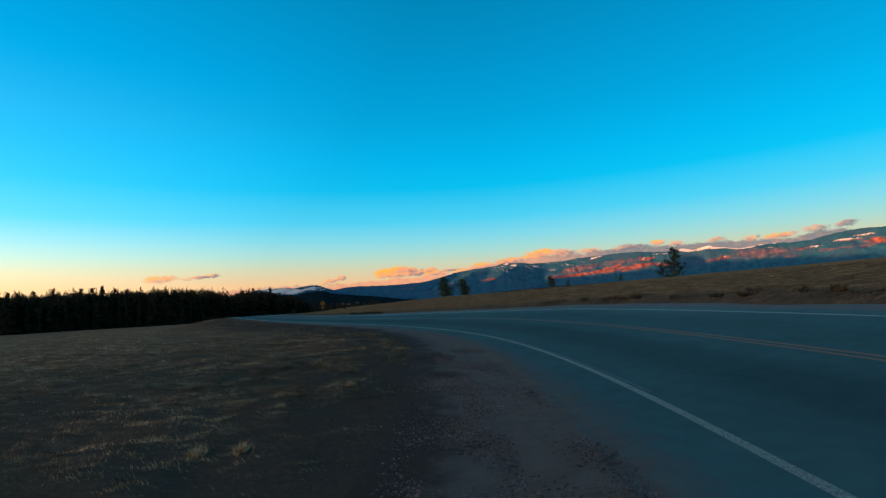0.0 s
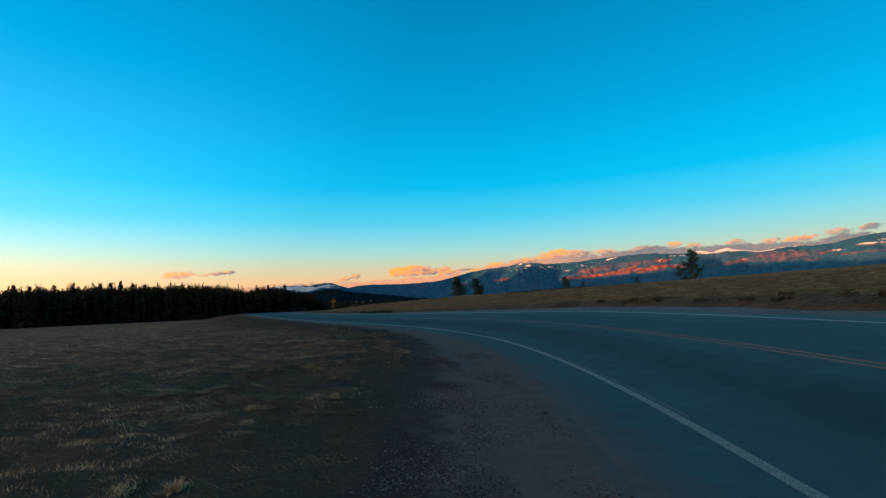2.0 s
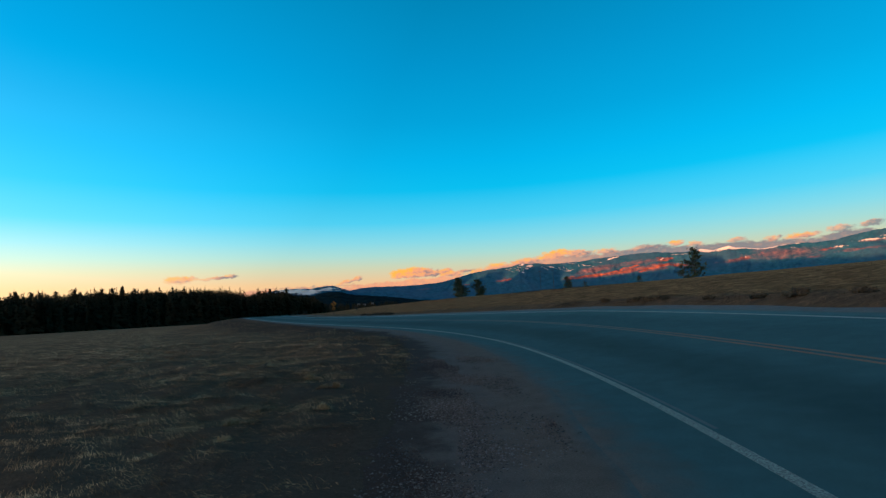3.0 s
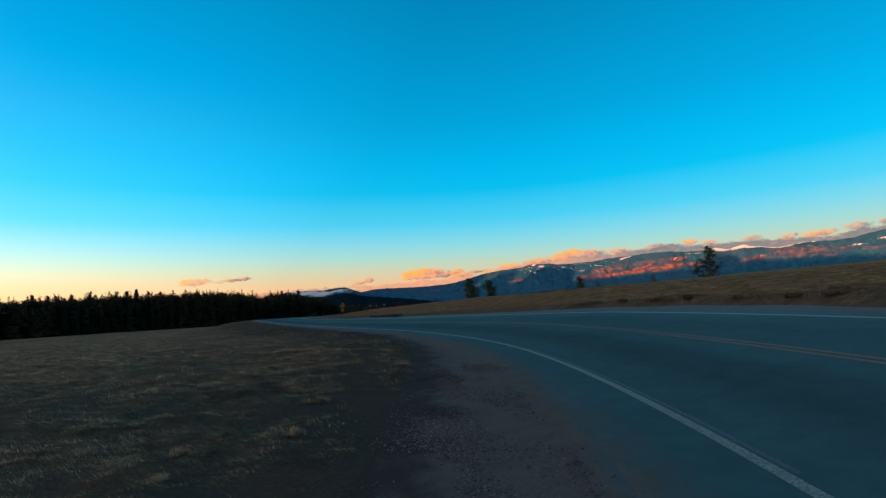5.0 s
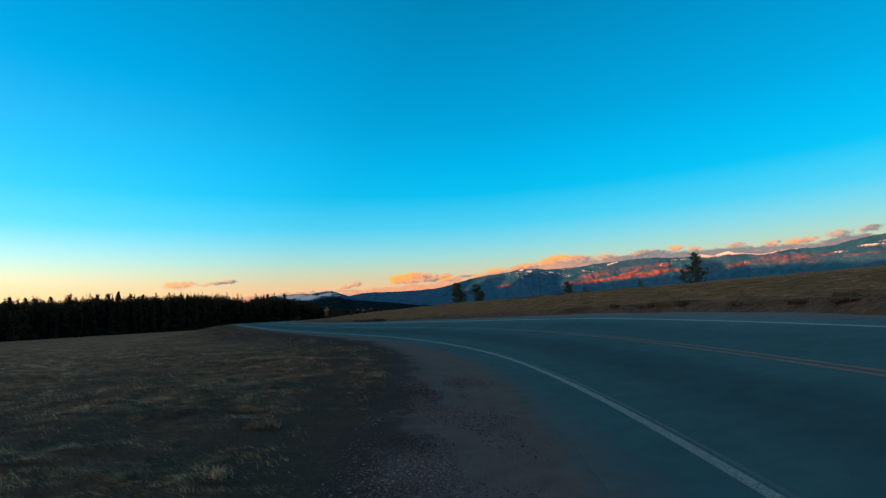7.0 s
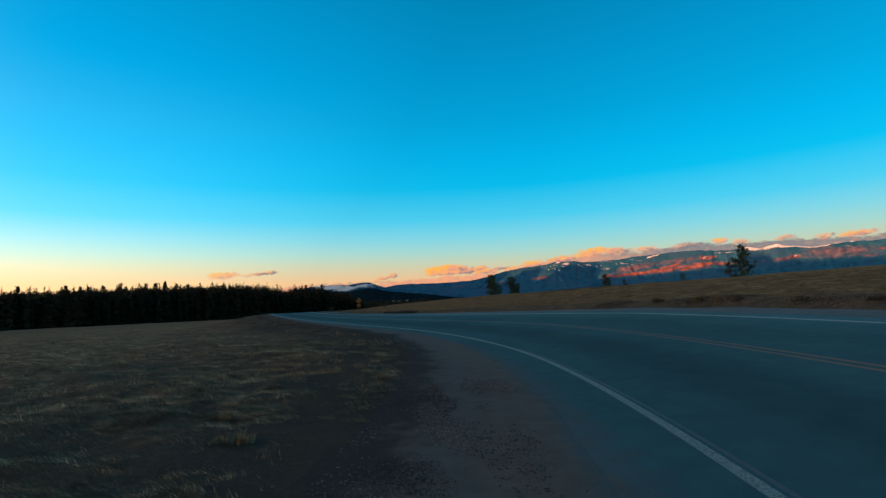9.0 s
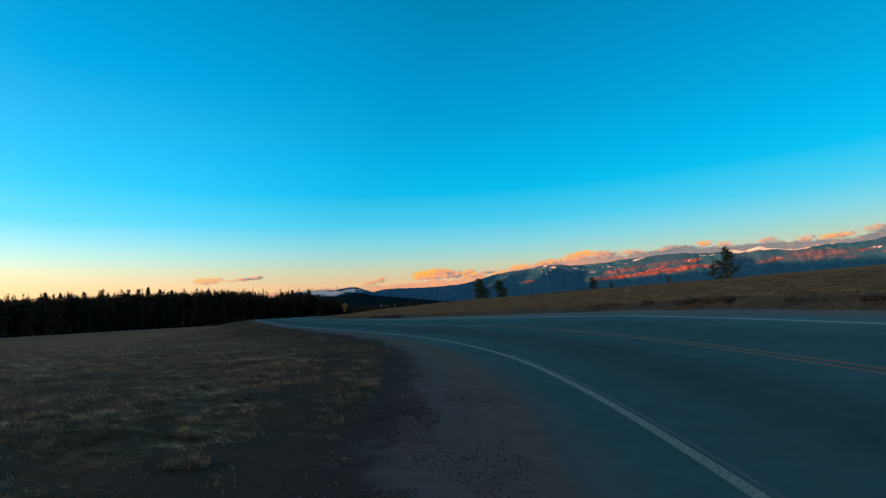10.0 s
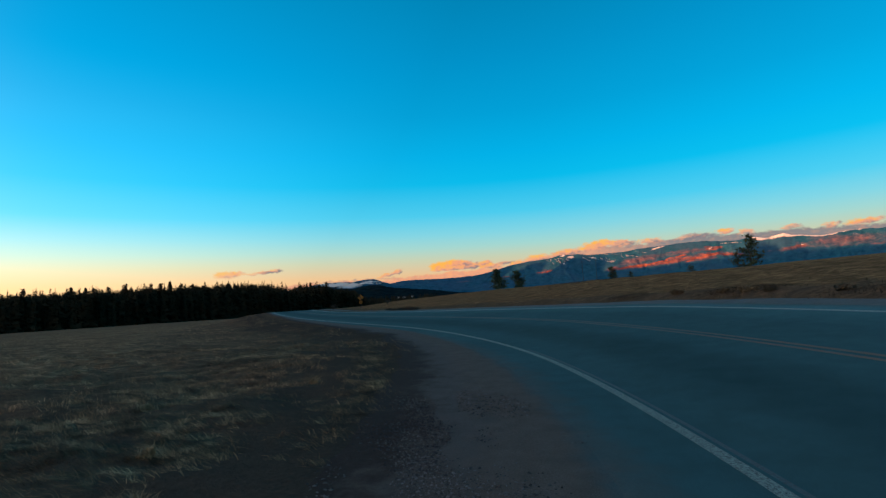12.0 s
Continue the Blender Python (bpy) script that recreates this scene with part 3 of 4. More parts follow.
def strip(name, lo, hi, lift, mat, parent=None, first=0, last=None, across=2, tuck=0.0):
    """A ribbon along the bend between two offsets from the white line."""
    last = last or int(np.searchsorted(LINE[:, 1], 185))
    idx = np.arange(first, last)
    w = np.linspace(0, 1, across)
    a = np.full(len(idx), lo, float) if np.isscalar(lo) else lo[idx]
    b = np.full(len(idx), hi, float) if np.isscalar(hi) else hi[idx]
    d = a[:, None] + (b - a)[:, None] * w[None]
    x = LINE[idx, 0][:, None] + LINE_RIGHT[idx, 0][:, None] * d
    y = LINE[idx, 1][:, None] + LINE_RIGHT[idx, 1][:, None] * d
    z = road_profile(d, LINE[idx, 1][:, None]) + lift - tuck * step01(w, 0.9, 1.0)[None]
    v = np.stack([x.ravel(), y.ravel(), z.ravel()], -1)
    ob = mesh_object(name, v, grid_faces(len(idx), across)[:, ::-1], mat, True, parent)
    ob.data.attributes.new("offset", "FLOAT", "POINT").data.foreach_set("value", d.ravel())
    ob.data.attributes.new("share", "FLOAT", "POINT").data.foreach_set("value", np.tile(w, len(idx)))
    return ob


paved_right = np.interp(LINE[:, 1], [40, 70], [PAVED_RIGHT, 7.1])
paved_left = np.interp(LINE[:, 1], [24, 50], [PAVED_LEFT, -0.5])
road = tagged(strip("road", paved_left, paved_right, 0.0, MAT_ASPHALT, across=24), "worn grey two-lane asphalt road round a banked bend", "road", kind="structure")
for name, at, half, mat, label in (("edge_line", 0.0, np.interp(LINE[:, 1], [20, 50], [0.06, 0.13]), MAT_WHITE, "worn white edge line"), ("edge_line", np.interp(LINE[:, 1], [40, 70], [7.2, 6.3]), np.interp(LINE[:, 1], [10, 40], [0.07, 0.16]), MAT_BRIGHT, "worn white edge line"),
                                   ("centre_line", 3.5, 0.05, MAT_YELLOW, "faded yellow centre line"), ("centre_line", 3.72, 0.05, MAT_YELLOW, "faded yellow centre line")):
    tagged(strip(name, at - half, at + half, 0.004, mat, road), label)
old = np.searchsorted(LINE[:, 1], [7.5, 21.0])
tagged(strip("old_line", 0.10, 0.15, 0.003, MAT_GHOST, road, old[0], old[1]), "ghost of an older edge line")
left_edge = -3.7 + 0.25 * waves(LINE[:, 0], LINE[:, 1], 3.0, 8) + np.interp(LINE[:, 1], [14, 28, 45, 60], [0, 1.2, 2.0, 2.7])
right_edge = paved_left + 0.16 + np.interp(LINE[:, 1], [4, 8, 12], [0, 0.12, 0.28]) * np.interp(LINE[:, 1], [24, 50], [1, 0.3]) + 0.035 * waves(LINE[:, 0], LINE[:, 1], 3.4, 9) + 0.012 * waves(LINE[:, 0], LINE[:, 1], 0.9, 10)
tagged(strip("gravel_shoulder", left_edge, right_edge, 0.012, MAT_GRAVEL, across=20, tuck=0.03), "dusty grey gravel shoulder beside the asphalt", "shoulder", kind="structure")
tagged(strip("dirt_verge", np.full(len(LINE), 7.95) + 0.08 * waves(LINE[:, 0], LINE[:, 1], 1.5, 12), np.full(len(LINE), 9.1) + 0.3 * waves(LINE[:, 0], LINE[:, 1], 4.0, 13), 0.008, MAT_DIRT, across=8), "dusty dirt verge under the cut bank", "verge", kind="structure")

# ---------------------------------------------------------------- distance
CREST = [(-40, 0.4), (-24, 1.0), (-14, 1.3), (-12.3, 1.55), (-11.1, 1.8), (-9.8, 1.86), (-6, 1.82), (-2.85, 1.99), (-1.5, 2.18), (-0.25, 2.5), (1.05, 2.87), (3.3, 3.2), (5.5, 3.38), (6.5, 3.58), (7.15, 3.73),
         (7.8, 3.63), (8.8, 3.68), (9.7, 3.5), (12.2, 3.52), (13.4, 3.57), (14.9, 3.76), (17.5, 3.9), (19.6, 4.03), (21.3, 4.0), (23.9, 3.79), (25.5, 4.0), (26.4, 3.78), (27.2, 3.93)]
CREST += [(27.9, 4.1), (28.4, 3.9), (29.1, 3.82), (30.6, 3.6), (31.4, 3.64), (32.4, 3.78), (33.4, 3.84), (34.9, 3.74), (36.2, 3.84), (37.5, 4.12), (38.6, 4.33), (39.8, 4.46), (41.5, 4.38), (46, 4.5), (52, 4.1), (66, 3.0)]
PATCH_FALL = 0.5


def spots(az, el, places):
    """How far directions lie inside a list of patches (az, el, half width, half height, tilt, cover)."""
    best = np.zeros_like(az)
    for a, e, w, h, tilt, cover in places:
        u, v = (az - a) / w, (el - e - tilt * (az - a)) / h
        best = np.maximum(best, cover * (1.0 - PATCH_FALL * np.sqrt(u * u + v * v)))
    return best


def bands(az, el, lines):
    """The same for narrow strips along a slope: az, el at both ends, half height, cover."""
    best = np.zeros_like(az)
    for a0, e0, a1, e1, half, cover in lines:
        share = np.clip((az - a0) / (a1 - a0), 0, 1)
        aside = (el - e0 - (e1 - e0) * share) / half
        past = (az - a0 - (a1 - a0) * share) / (half * 5)
        best = np.maximum(best, cover * (1.0 - PATCH_FALL * np.sqrt(aside**2 + past**2)))
    return best


def build_range(name, crest, near, top, base, relief, mat, n_az, n_r, seed, label, lit_meadows=(), lit_ribs=(), snows=(), gullies=()):
    """A line of mountains whose slopes run up to a crest; spurs and hollows stand out towards the viewer."""
    az = np.linspace(crest[0][0], crest[-1][0], n_az)[:, None]
    s = np.linspace(0, 1, n_r)[None]
    peak = np.interp(az, [c[0] for c in crest], [c[1] for c in crest]) + 0.025 * lattice_noise(az * 2.2, 0 * az, seed)
    el = base + (peak - base) * s
    bend = az + 0.9 * lattice_noise(az * 0.5, s * 2.2, seed + 1, 3)
    spur = 0.9 * np.abs(lattice_noise(bend * 0.7, s * 1.6, seed + 2, 3)) * -2 + 0.7 * lattice_noise(bend * 1.3, s * 7.0, seed + 3, 4)
    r = near + (top - near) * s - relief * spur * np.clip(s * 4, 0, 1) * np.clip((1 - s) * 5, 0, 1)
    z = 1.5 + np.tan(np.radians(el)) * r
    # ragged outlines for the sunlit meadow patches and snow
    wide, fine = lattice_noise(az * 1.1, el * 4.0, seed + 4, 5), lattice_noise(az * 2.6, el * 7.0, seed + 5, 4)
    a, e = az + 0.45 * wide, el + 0.07 * fine
    lit_bare = np.maximum(spots(a, e, lit_meadows), bands(a, el + 0.025 * fine, lit_ribs))
    snow = np.maximum(spots(az + 0.2 * wide, el + 0.05 * fine, snows), bands(az + 0.3 * wide, el + 0.06 * fine, gullies))
    # the far side of the crest
    r = np.concatenate([r, r[:, -1:] + 250], 1)
    z = np.concatenate([z, z[:, -1:] - 110], 1)
    verts = np.stack([np.sin(np.radians(az)) * r, np.cos(np.radians(az)) * r, z], -1).reshape(-1, 3)
    ob = mesh_object(name, verts, grid_faces(n_az, n_r + 1)[:, ::-1], mat, True)
    for key, values in (("lit_bare", lit_bare), ("snow", snow)):
        values = np.concatenate([values, values[:, -1:]], 1)
        ob.data.attributes.new(key, "FLOAT", "POINT").data.foreach_set("value", values.ravel())
    return tagged(ob, label, "mountains", kind="structure")


# bare slopes set where red sunlight falls, part of it put into their colour
LIT_MEADOWS = [(13.2, 1.85, 1.5, 0.14, 0.05, 0.9), (15.2, 1.98, 1.8, 0.15, 0.06, 1.0), (17.6, 2.15, 1.7, 0.2, 0.10, 1.0), (18.8, 2.4, 1.0, 0.2, 0.1, 0.9), (20.6, 2.38, 1.2, 0.24, 0.06, 1.0), (21.9, 2.62, 1.0, 0.16, 0.0, 1.1), (23.4, 2.5, 0.9, 0.12, -0.1, 0.8),
           (12.2, 1.82, 0.45, 0.14, 0.3, 1.0), (21.8, 3.22, 0.45, 0.17, 0.0, 1.3), (5.1, 1.98, 0.5, 0.12, 0.2, 1.1), (0.7, 1.7, 0.5, 0.06, 0.1, 0.8), (-4.0, 1.4, 0.9, 0.05, 0.0, 0.6), (25.7, 3.9, 0.6, 0.14, 0.0, 0.9), (27.7, 3.95, 0.6, 0.14, 0.1, 0.9)]
LIT_MEADOWS += [(28.6, 2.7, 1.4, 0.15, 0.12, 0.75), (29.0, 2.82, 0.4, 0.1, 0.0, 1.0), (31.8, 3.2, 1.7, 0.4, 0.0, 0.48), (33.4, 2.95, 2.1, 0.5, -0.04, 0.5), (32.4, 2.55, 1.4, 0.16, 0.02, 0.5), (35.8, 3.05, 0.5, 0.11, 0.0, 0.85), (37.8, 2.85, 1.5, 0.11, 0.06, 0.62),
            (40.0, 2.95, 1.2, 0.12, 0.05, 0.6), (41.0, 3.3, 0.7, 0.26, 0.0, 1.15), (38.8, 3.52, 1.0, 0.12, 0.02, 0.6), (34.8, 2.5, 1.2, 0.1, 0.0, 0.5), (15.2, 2.6, 2.4, 0.36, 0.12, 0.64), (19.5, 3.05, 2.0, 0.3, 0.05, 0.56), (32.5, 3.0, 3.2, 0.5, 0.0, 0.55)]
# narrow strips that paint the sunlit crests of the spurs
LIT_RIBS = [(13.0, 1.78, 15.0, 2.02, 0.07, 1.15), (14.6, 1.98, 16.3, 2.1, 0.05, 1.3), (16.3, 2.12, 19.1, 2.76, 0.05, 1.35), (19.9, 2.1, 21.4, 2.6, 0.08, 1.2), (21.3, 2.62, 22.4, 2.74, 0.05, 1.3), (22.4, 2.72, 23.9, 2.4, 0.05, 1.1), (16.0, 2.6, 17.8, 3.2, 0.05, 0.6)]
SNOWS = [(7.1, 3.62, 0.35, 0.13, 0.0, 1.0), (7.9, 3.4, 0.35, 0.12, 0.0, 0.95), (16.9, 3.72, 0.5, 0.09, 0.3, 1.1), (21.8, 3.27, 0.28, 0.11, 0.3, 0.95), (25.7, 3.9, 0.75, 0.2, -0.15, 1.4), (27.6, 3.95, 0.9, 0.17, 0.2, 1.4), (28.5, 3.84, 0.4, 0.08, -0.2, 1.1), (38.7, 3.58, 1.2, 0.1, 0.04, 0.95),
         (40.2, 3.9, 0.9, 0.12, 0.05, 0.8), (29.2, 2.88, 0.22, 0.06, 0.2, 0.95), (36.6, 3.2, 0.9, 0.05, 0.0, 0.8), (23.4, 3.62, 1.2, 0.05, 0.0, 0.8), (33.0, 3.42, 0.8, 0.03, 0.0, 0.7)]
GULLIES = [(5.3, 3.2, 6.1, 2.8, 0.035, 0.92), (6.3, 3.35, 6.9, 2.7, 0.042, 0.98), (6.8, 3.3, 7.5, 3.05, 0.035, 0.92), (6.9, 2.75, 7.5, 3.3, 0.033, 0.84), (9.2, 3.2, 10.2, 2.85, 0.033, 0.84), (10.2, 3.2, 11.2, 2.75, 0.035, 0.92), (11.0, 3.1, 11.9, 2.6, 0.035, 0.92), (11.6, 3.15, 12.4, 2.7, 0.033, 0.84), (12.0, 2.55, 12.8, 2.72, 0.06, 0.8),
           (11.4, 3.4, 13.4, 3.35, 0.035, 0.72), (13.8, 3.2, 14.5, 2.95, 0.032, 0.82), (14.8, 3.5, 15.6, 3.3, 0.032, 0.82), (28.4, 3.84, 31.0, 3.6, 0.07, 1.5), (30.8, 3.62, 33.0, 3.82, 0.05, 1.4),
           (5.9, 3.3, 6.4, 2.95, 0.032, 0.85), (7.6, 3.35, 8.2, 3.1, 0.032, 0.82), (9.8, 3.3, 10.6, 3.0, 0.032, 0.82), (13.0, 3.3, 13.6, 3.0, 0.03, 0.75)]
build_range("mountain_range", CREST, 3350, 3720, -0.6, 9, MAT_MOUNTAIN, 1400, 88, 2, "forested mountain range with snow patches in last red sunlight", LIT_MEADOWS, LIT_RIBS, SNOWS, GULLIES)
build_range("snowy_hill", [(-26, 0.8), (-22, 1.55), (-20.4, 1.84), (-19.3, 1.96), (-17.9, 1.95), (-16.7, 1.91), (-15.7, 2.06), (-14.9, 2.15), (-14.3, 2.17), (-13.8, 2.02), (-13.1, 1.78), (-12.5, 1.55), (-11, 1.0), (-7, 0.5)], 2700, 3000, -0.6, 25, MAT_MOUNTAIN, 300, 60, 35,
            "distant rounded hill under old snow", (), (), [(-18.6, 1.7, 1.5, 0.2, 0.0, 1.3), (-16.9, 1.52, 1.1, 0.22, 0.05, 1.25), (-14.7, 1.86, 1.1, 0.1, 0.02, 1.1)], [(-19.6, 1.86, -16.6, 1.72, 0.08, 1.3), (-17.0, 1.55, -15.5, 1.75, 0.06, 1.2), (-15.6, 1.72, -13.4, 1.66, 0.05, 1.1)])
foothill = build_range("wooded_foothill", [(-24, 0.7), (-18.5, 1.25), (-17.3, 1.25), (-16.4, 1.15), (-15.5, 1.38), (-14.7, 1.5), (-14.0, 1.5), (-13.4, 1.45), (-12.7, 1.22), (-11.7, 1.05), (-10.2, 0.93), (-7.4, 0.6), (-5, 0.25), (2, -0.3)], 900, 1250, -1.2, 12, MAT_FOOTHILL, 200, 30, 47,
            "dark wooded foothill beyond the fields")


# how high the ridge's shade reaches on the mountains: az, elevation
SHADE = [(-14, 3.0), (-0.2, 3.0), (0.3, 1.6), (1.0, 1.6), (1.5, 3.0), (4, 3.2), (4.6, 1.75), (5.6, 1.75), (6.3, 3.5), (10.8, 3.3), (11.6, 1.6), (17, 1.8), (23.2, 2.2), (24.4, 3.2), (26.8, 3.2), (27.5, 2.45), (29.5, 2.45), (31, 2.4), (35, 2.3), (38, 2.2), (42, 2.0)]


def build_shade_ridge():
    """Unseen high ground, added behind and to the side of the viewer to block the low sun; its saddles let the light
    through to the mountains.
    """
    west, along = heading(SUN_AZ), Vector((math.cos(radians(SUN_AZ)), -math.sin(radians(SUN_AZ)), 0))
    start = Vector((-1250, 150, 0))
    table = []
    for az, el in SHADE:
        p = heading(az) * 3600
        table.append(((p - start).dot(along), 1.5 + math.tan(radians(el)) * 3600 + math.tan(radians(SUN_EL)) * (start - p).dot(west)))
    table = sorted(table)
    table = [(-4200, 150), (-900, 150), (-350, 170)] + table + [(table[-1][0] + 700, 130)]
    verts, n, m = [], 420, 11
    for i in range(n):
        v = -3600 + 6500 * i / (n - 1)
        top = np.interp(v, [q[0] for q in table], [q[1] for q in table]) + 9 * float(lattice_noise(np.array(v / 90), np.array(0.5), 11))
        for j in range(m):
            u = j / (m - 1)
            verts.append((*(start + along * v + west * (u - 0.5) * 900).xy, -35 + (top + 35) * math.sin(math.pi * u)))
    ob = mesh_object("shade_ridge", verts, grid_faces(n, m), MAT_WOODS, True)
    return tagged(ob, "unseen added ridge behind the road, blocking the low sun", "ridge", kind="structure")


build_shade_ridge()


def conifer_geometry(rng, height, sprays, sides):
    """A rough pine: a slim core and whorls of drooping boughs round it; returns vertices and faces."""
    width = height * rng.uniform(0.13, 0.24)
    blunt = rng.choice([0.3, 0.42, 0.6, 0.9])
    verts = [(width * 0.2 * math.cos(6.283 * s / sides), width * 0.2 * math.sin(6.283 * s / sides), 0.0) for s in range(sides)] + [(0.0, 0.0, height)]
    faces = [(s, (s + 1) % sides, sides) for s in range(sides)]
    for k in range(sprays):
        u = 0.05 + 0.93 * (k + rng.uniform(0, 1)) / sprays
        reach = width * (1 - u) ** blunt * rng.uniform(0.55, 1.25) * min(1.0, 0.1 + 4.5 * (1 - u)) + 0.008 * height
        a, droop = rng.uniform(0, 6.283), rng.uniform(-0.35, 0.35)
        out = np.array([math.cos(a), math.sin(a), 0.0])
        side = np.array([-out[1], out[0], 0.0])
        root = np.array([0, 0, u * height])
        tip = root + out * reach + np.array([0, 0, -droop * reach])
        first = len(verts)
        thick = (0.022 + 0.04 * (1 - u)) * height
        verts += [tuple(root + out * reach * 0.25 + np.array([0, 0, thick])), tuple(tip + side * reach * 0.45 + np.array([0, 0, -0.4 * thick])), tuple(tip - side * reach * 0.45 + np.array([0, 0, 0.3 * thick]))]
        faces.append((first, first + 1, first + 2))
    return np.array(verts), faces


def build_woods(name, places, heights, mat, label, seed, sprays=60, sides=5):
    rng = np.random.RandomState(seed)
    verts, faces, count = [], [], 0
    shapes = [conifer_geometry(rng, 1.0, sprays, sides) for _ in range(24)]
    ground = land_height(places[:, 0], places[:, 1])
    for (x, y), g, h in zip(places, ground, heights):
        v, f = shapes[rng.randint(len(shapes))]
        a, w = rng.uniform(0, 6.28), rng.uniform(0.8, 1.25)
        c, s = math.cos(a), math.sin(a)
        q = np.stack([(v[:, 0] * c - v[:, 1] * s) * h * w + x, (v[:, 0] * s + v[:, 1] * c) * h * w + y, v[:, 2] * h + g - 0.3], -1)
        verts.append(q)
        faces += [(i + count, j + count, k + count) for i, j, k in f]
        count += len(q)
    ob = mesh_object(name, np.concatenate(verts), faces, mat)
    return tagged(ob, label, "woods", kind="stuff")


def polar(az, r):
    return np.stack([np.sin(np.radians(az)) * r, np.cos(np.radians(az)) * r], -1)


rng = np.random.RandomState(21)
WOODS = 8000
az = rng.uniform(-80, -15.3, WOODS)
front = np.interp(az, [-80, -41, -25, -18, -15], [380, 400, 480, 560, 640])
r = front + rng.uniform(0, 1, WOODS) ** 1.3 * 130
lift = np.interp(az, [-60, -47, -42, -38, -35, -31, -28.6, -26, -24, -23.2, -22.6, -21.2, -20.4, -19.4, -18.8, -17.9, -16.3, -15.3], [1.95, 2.1, 2.2, 2.35, 2.4, 2.3, 2.35, 2.3, 2.15, 1.8, 1.8, 2.1, 1.95, 2.0, 1.65, 1.4, 1.15, 0.6])
share = 0.80 + 0.15 * rng.uniform(0, 1, WOODS) + 0.03 * lattice_noise(az * 0.5, 0 * az, 24, 3)
share = np.where(rng.uniform(0, 1, WOODS) < 0.05, 0.95 + 0.12 * rng.uniform(0, 1, WOODS), share)
tall = (np.tan(np.radians(lift)) * r + 1.5 - land_height(*polar(az, r).T)) * share * 1.04
# younger growth along the edge
young = rng.uniform(0, 1, WOODS) < 0.5
r = np.where(young, front - 8 + 30 * rng.uniform(0, 1, WOODS), r)
tall = np.where(young, tall * rng.uniform(0.25, 0.85, WOODS), tall)
build_woods("pine_woods", polar(az, r), tall, MAT_WOODS, "dark pine woods along the far edge of the field", 22, 84, 4)
az = np.concatenate([rng.uniform(-16, -3, 500), rng.uniform(-3, 26, 1700)])
r = np.concatenate([rng.uniform(620, 900, 500), rng.uniform(600, 640, 1700)])
lift = np.interp(az, [-3, 0.9, 4.6, 8.3, 13, 17.5, 21, 26], [0.1, 0.3, 0.54, 0.77, 0.96, 1.04, 1.05, 1.0])
tall = np.where(az < -3, rng.uniform(9, 17, 2200), (np.tan(np.radians(lift)) * r + 1.5 - land_height(*polar(az, r).T)) * rng.uniform(0.93, 1.0, 2200))
build_woods("tree_belt", polar(az, r), tall, MAT_WOODS, "dark belt of trees on the valley floor", 23, 30, 5)


# ---------------------------------------------------------------- single trees


def tri_soup(name, tris, mat, parent=None):
    """Many loose triangles, as an (n, 3, 3) array, in one mesh."""
    n = len(tris)
    me = bpy.data.meshes.new(name)
    me.vertices.add(n * 3)
    me.vertices.foreach_set("co", np.ascontiguousarray(tris, np.float32).ravel())
    me.loops.add(n * 3)
    me.loops.foreach_set("vertex_index", np.arange(n * 3, dtype=np.int32))
    me.polygons.add(n)
    me.polygons.foreach_set("loop_start", np.arange(0, n * 3, 3, dtype=np.int32))
    me.update(calc_edges=True)
    me.materials.append(mat)
    ob = new(name, me)
    if parent is not None:
        ob.parent = parent
    return ob


def tube(bm, a, b, ra, rb, sides=7):
    """A tapered round bar from a to b."""
    a, b = Vector(a), Vector(b)
    turn = (b - a).to_track_quat("Z", "Y").to_matrix()
    rings = []
    for p, q in ((a, ra), (b, rb)):
        rings.append([bm.verts.new(p + turn @ Vector((q * math.cos(6.2832 * k / sides), q * math.sin(6.2832 * k / sides), 0))) for k in range(sides)])
    for k in range(sides):
        bm.faces.new((rings[0][k], rings[0][(k + 1) % sides], rings[1][(k + 1) % sides], rings[1][k]))
    bm.faces.new(rings[1])
    bm.faces.new(rings[0][::-1])


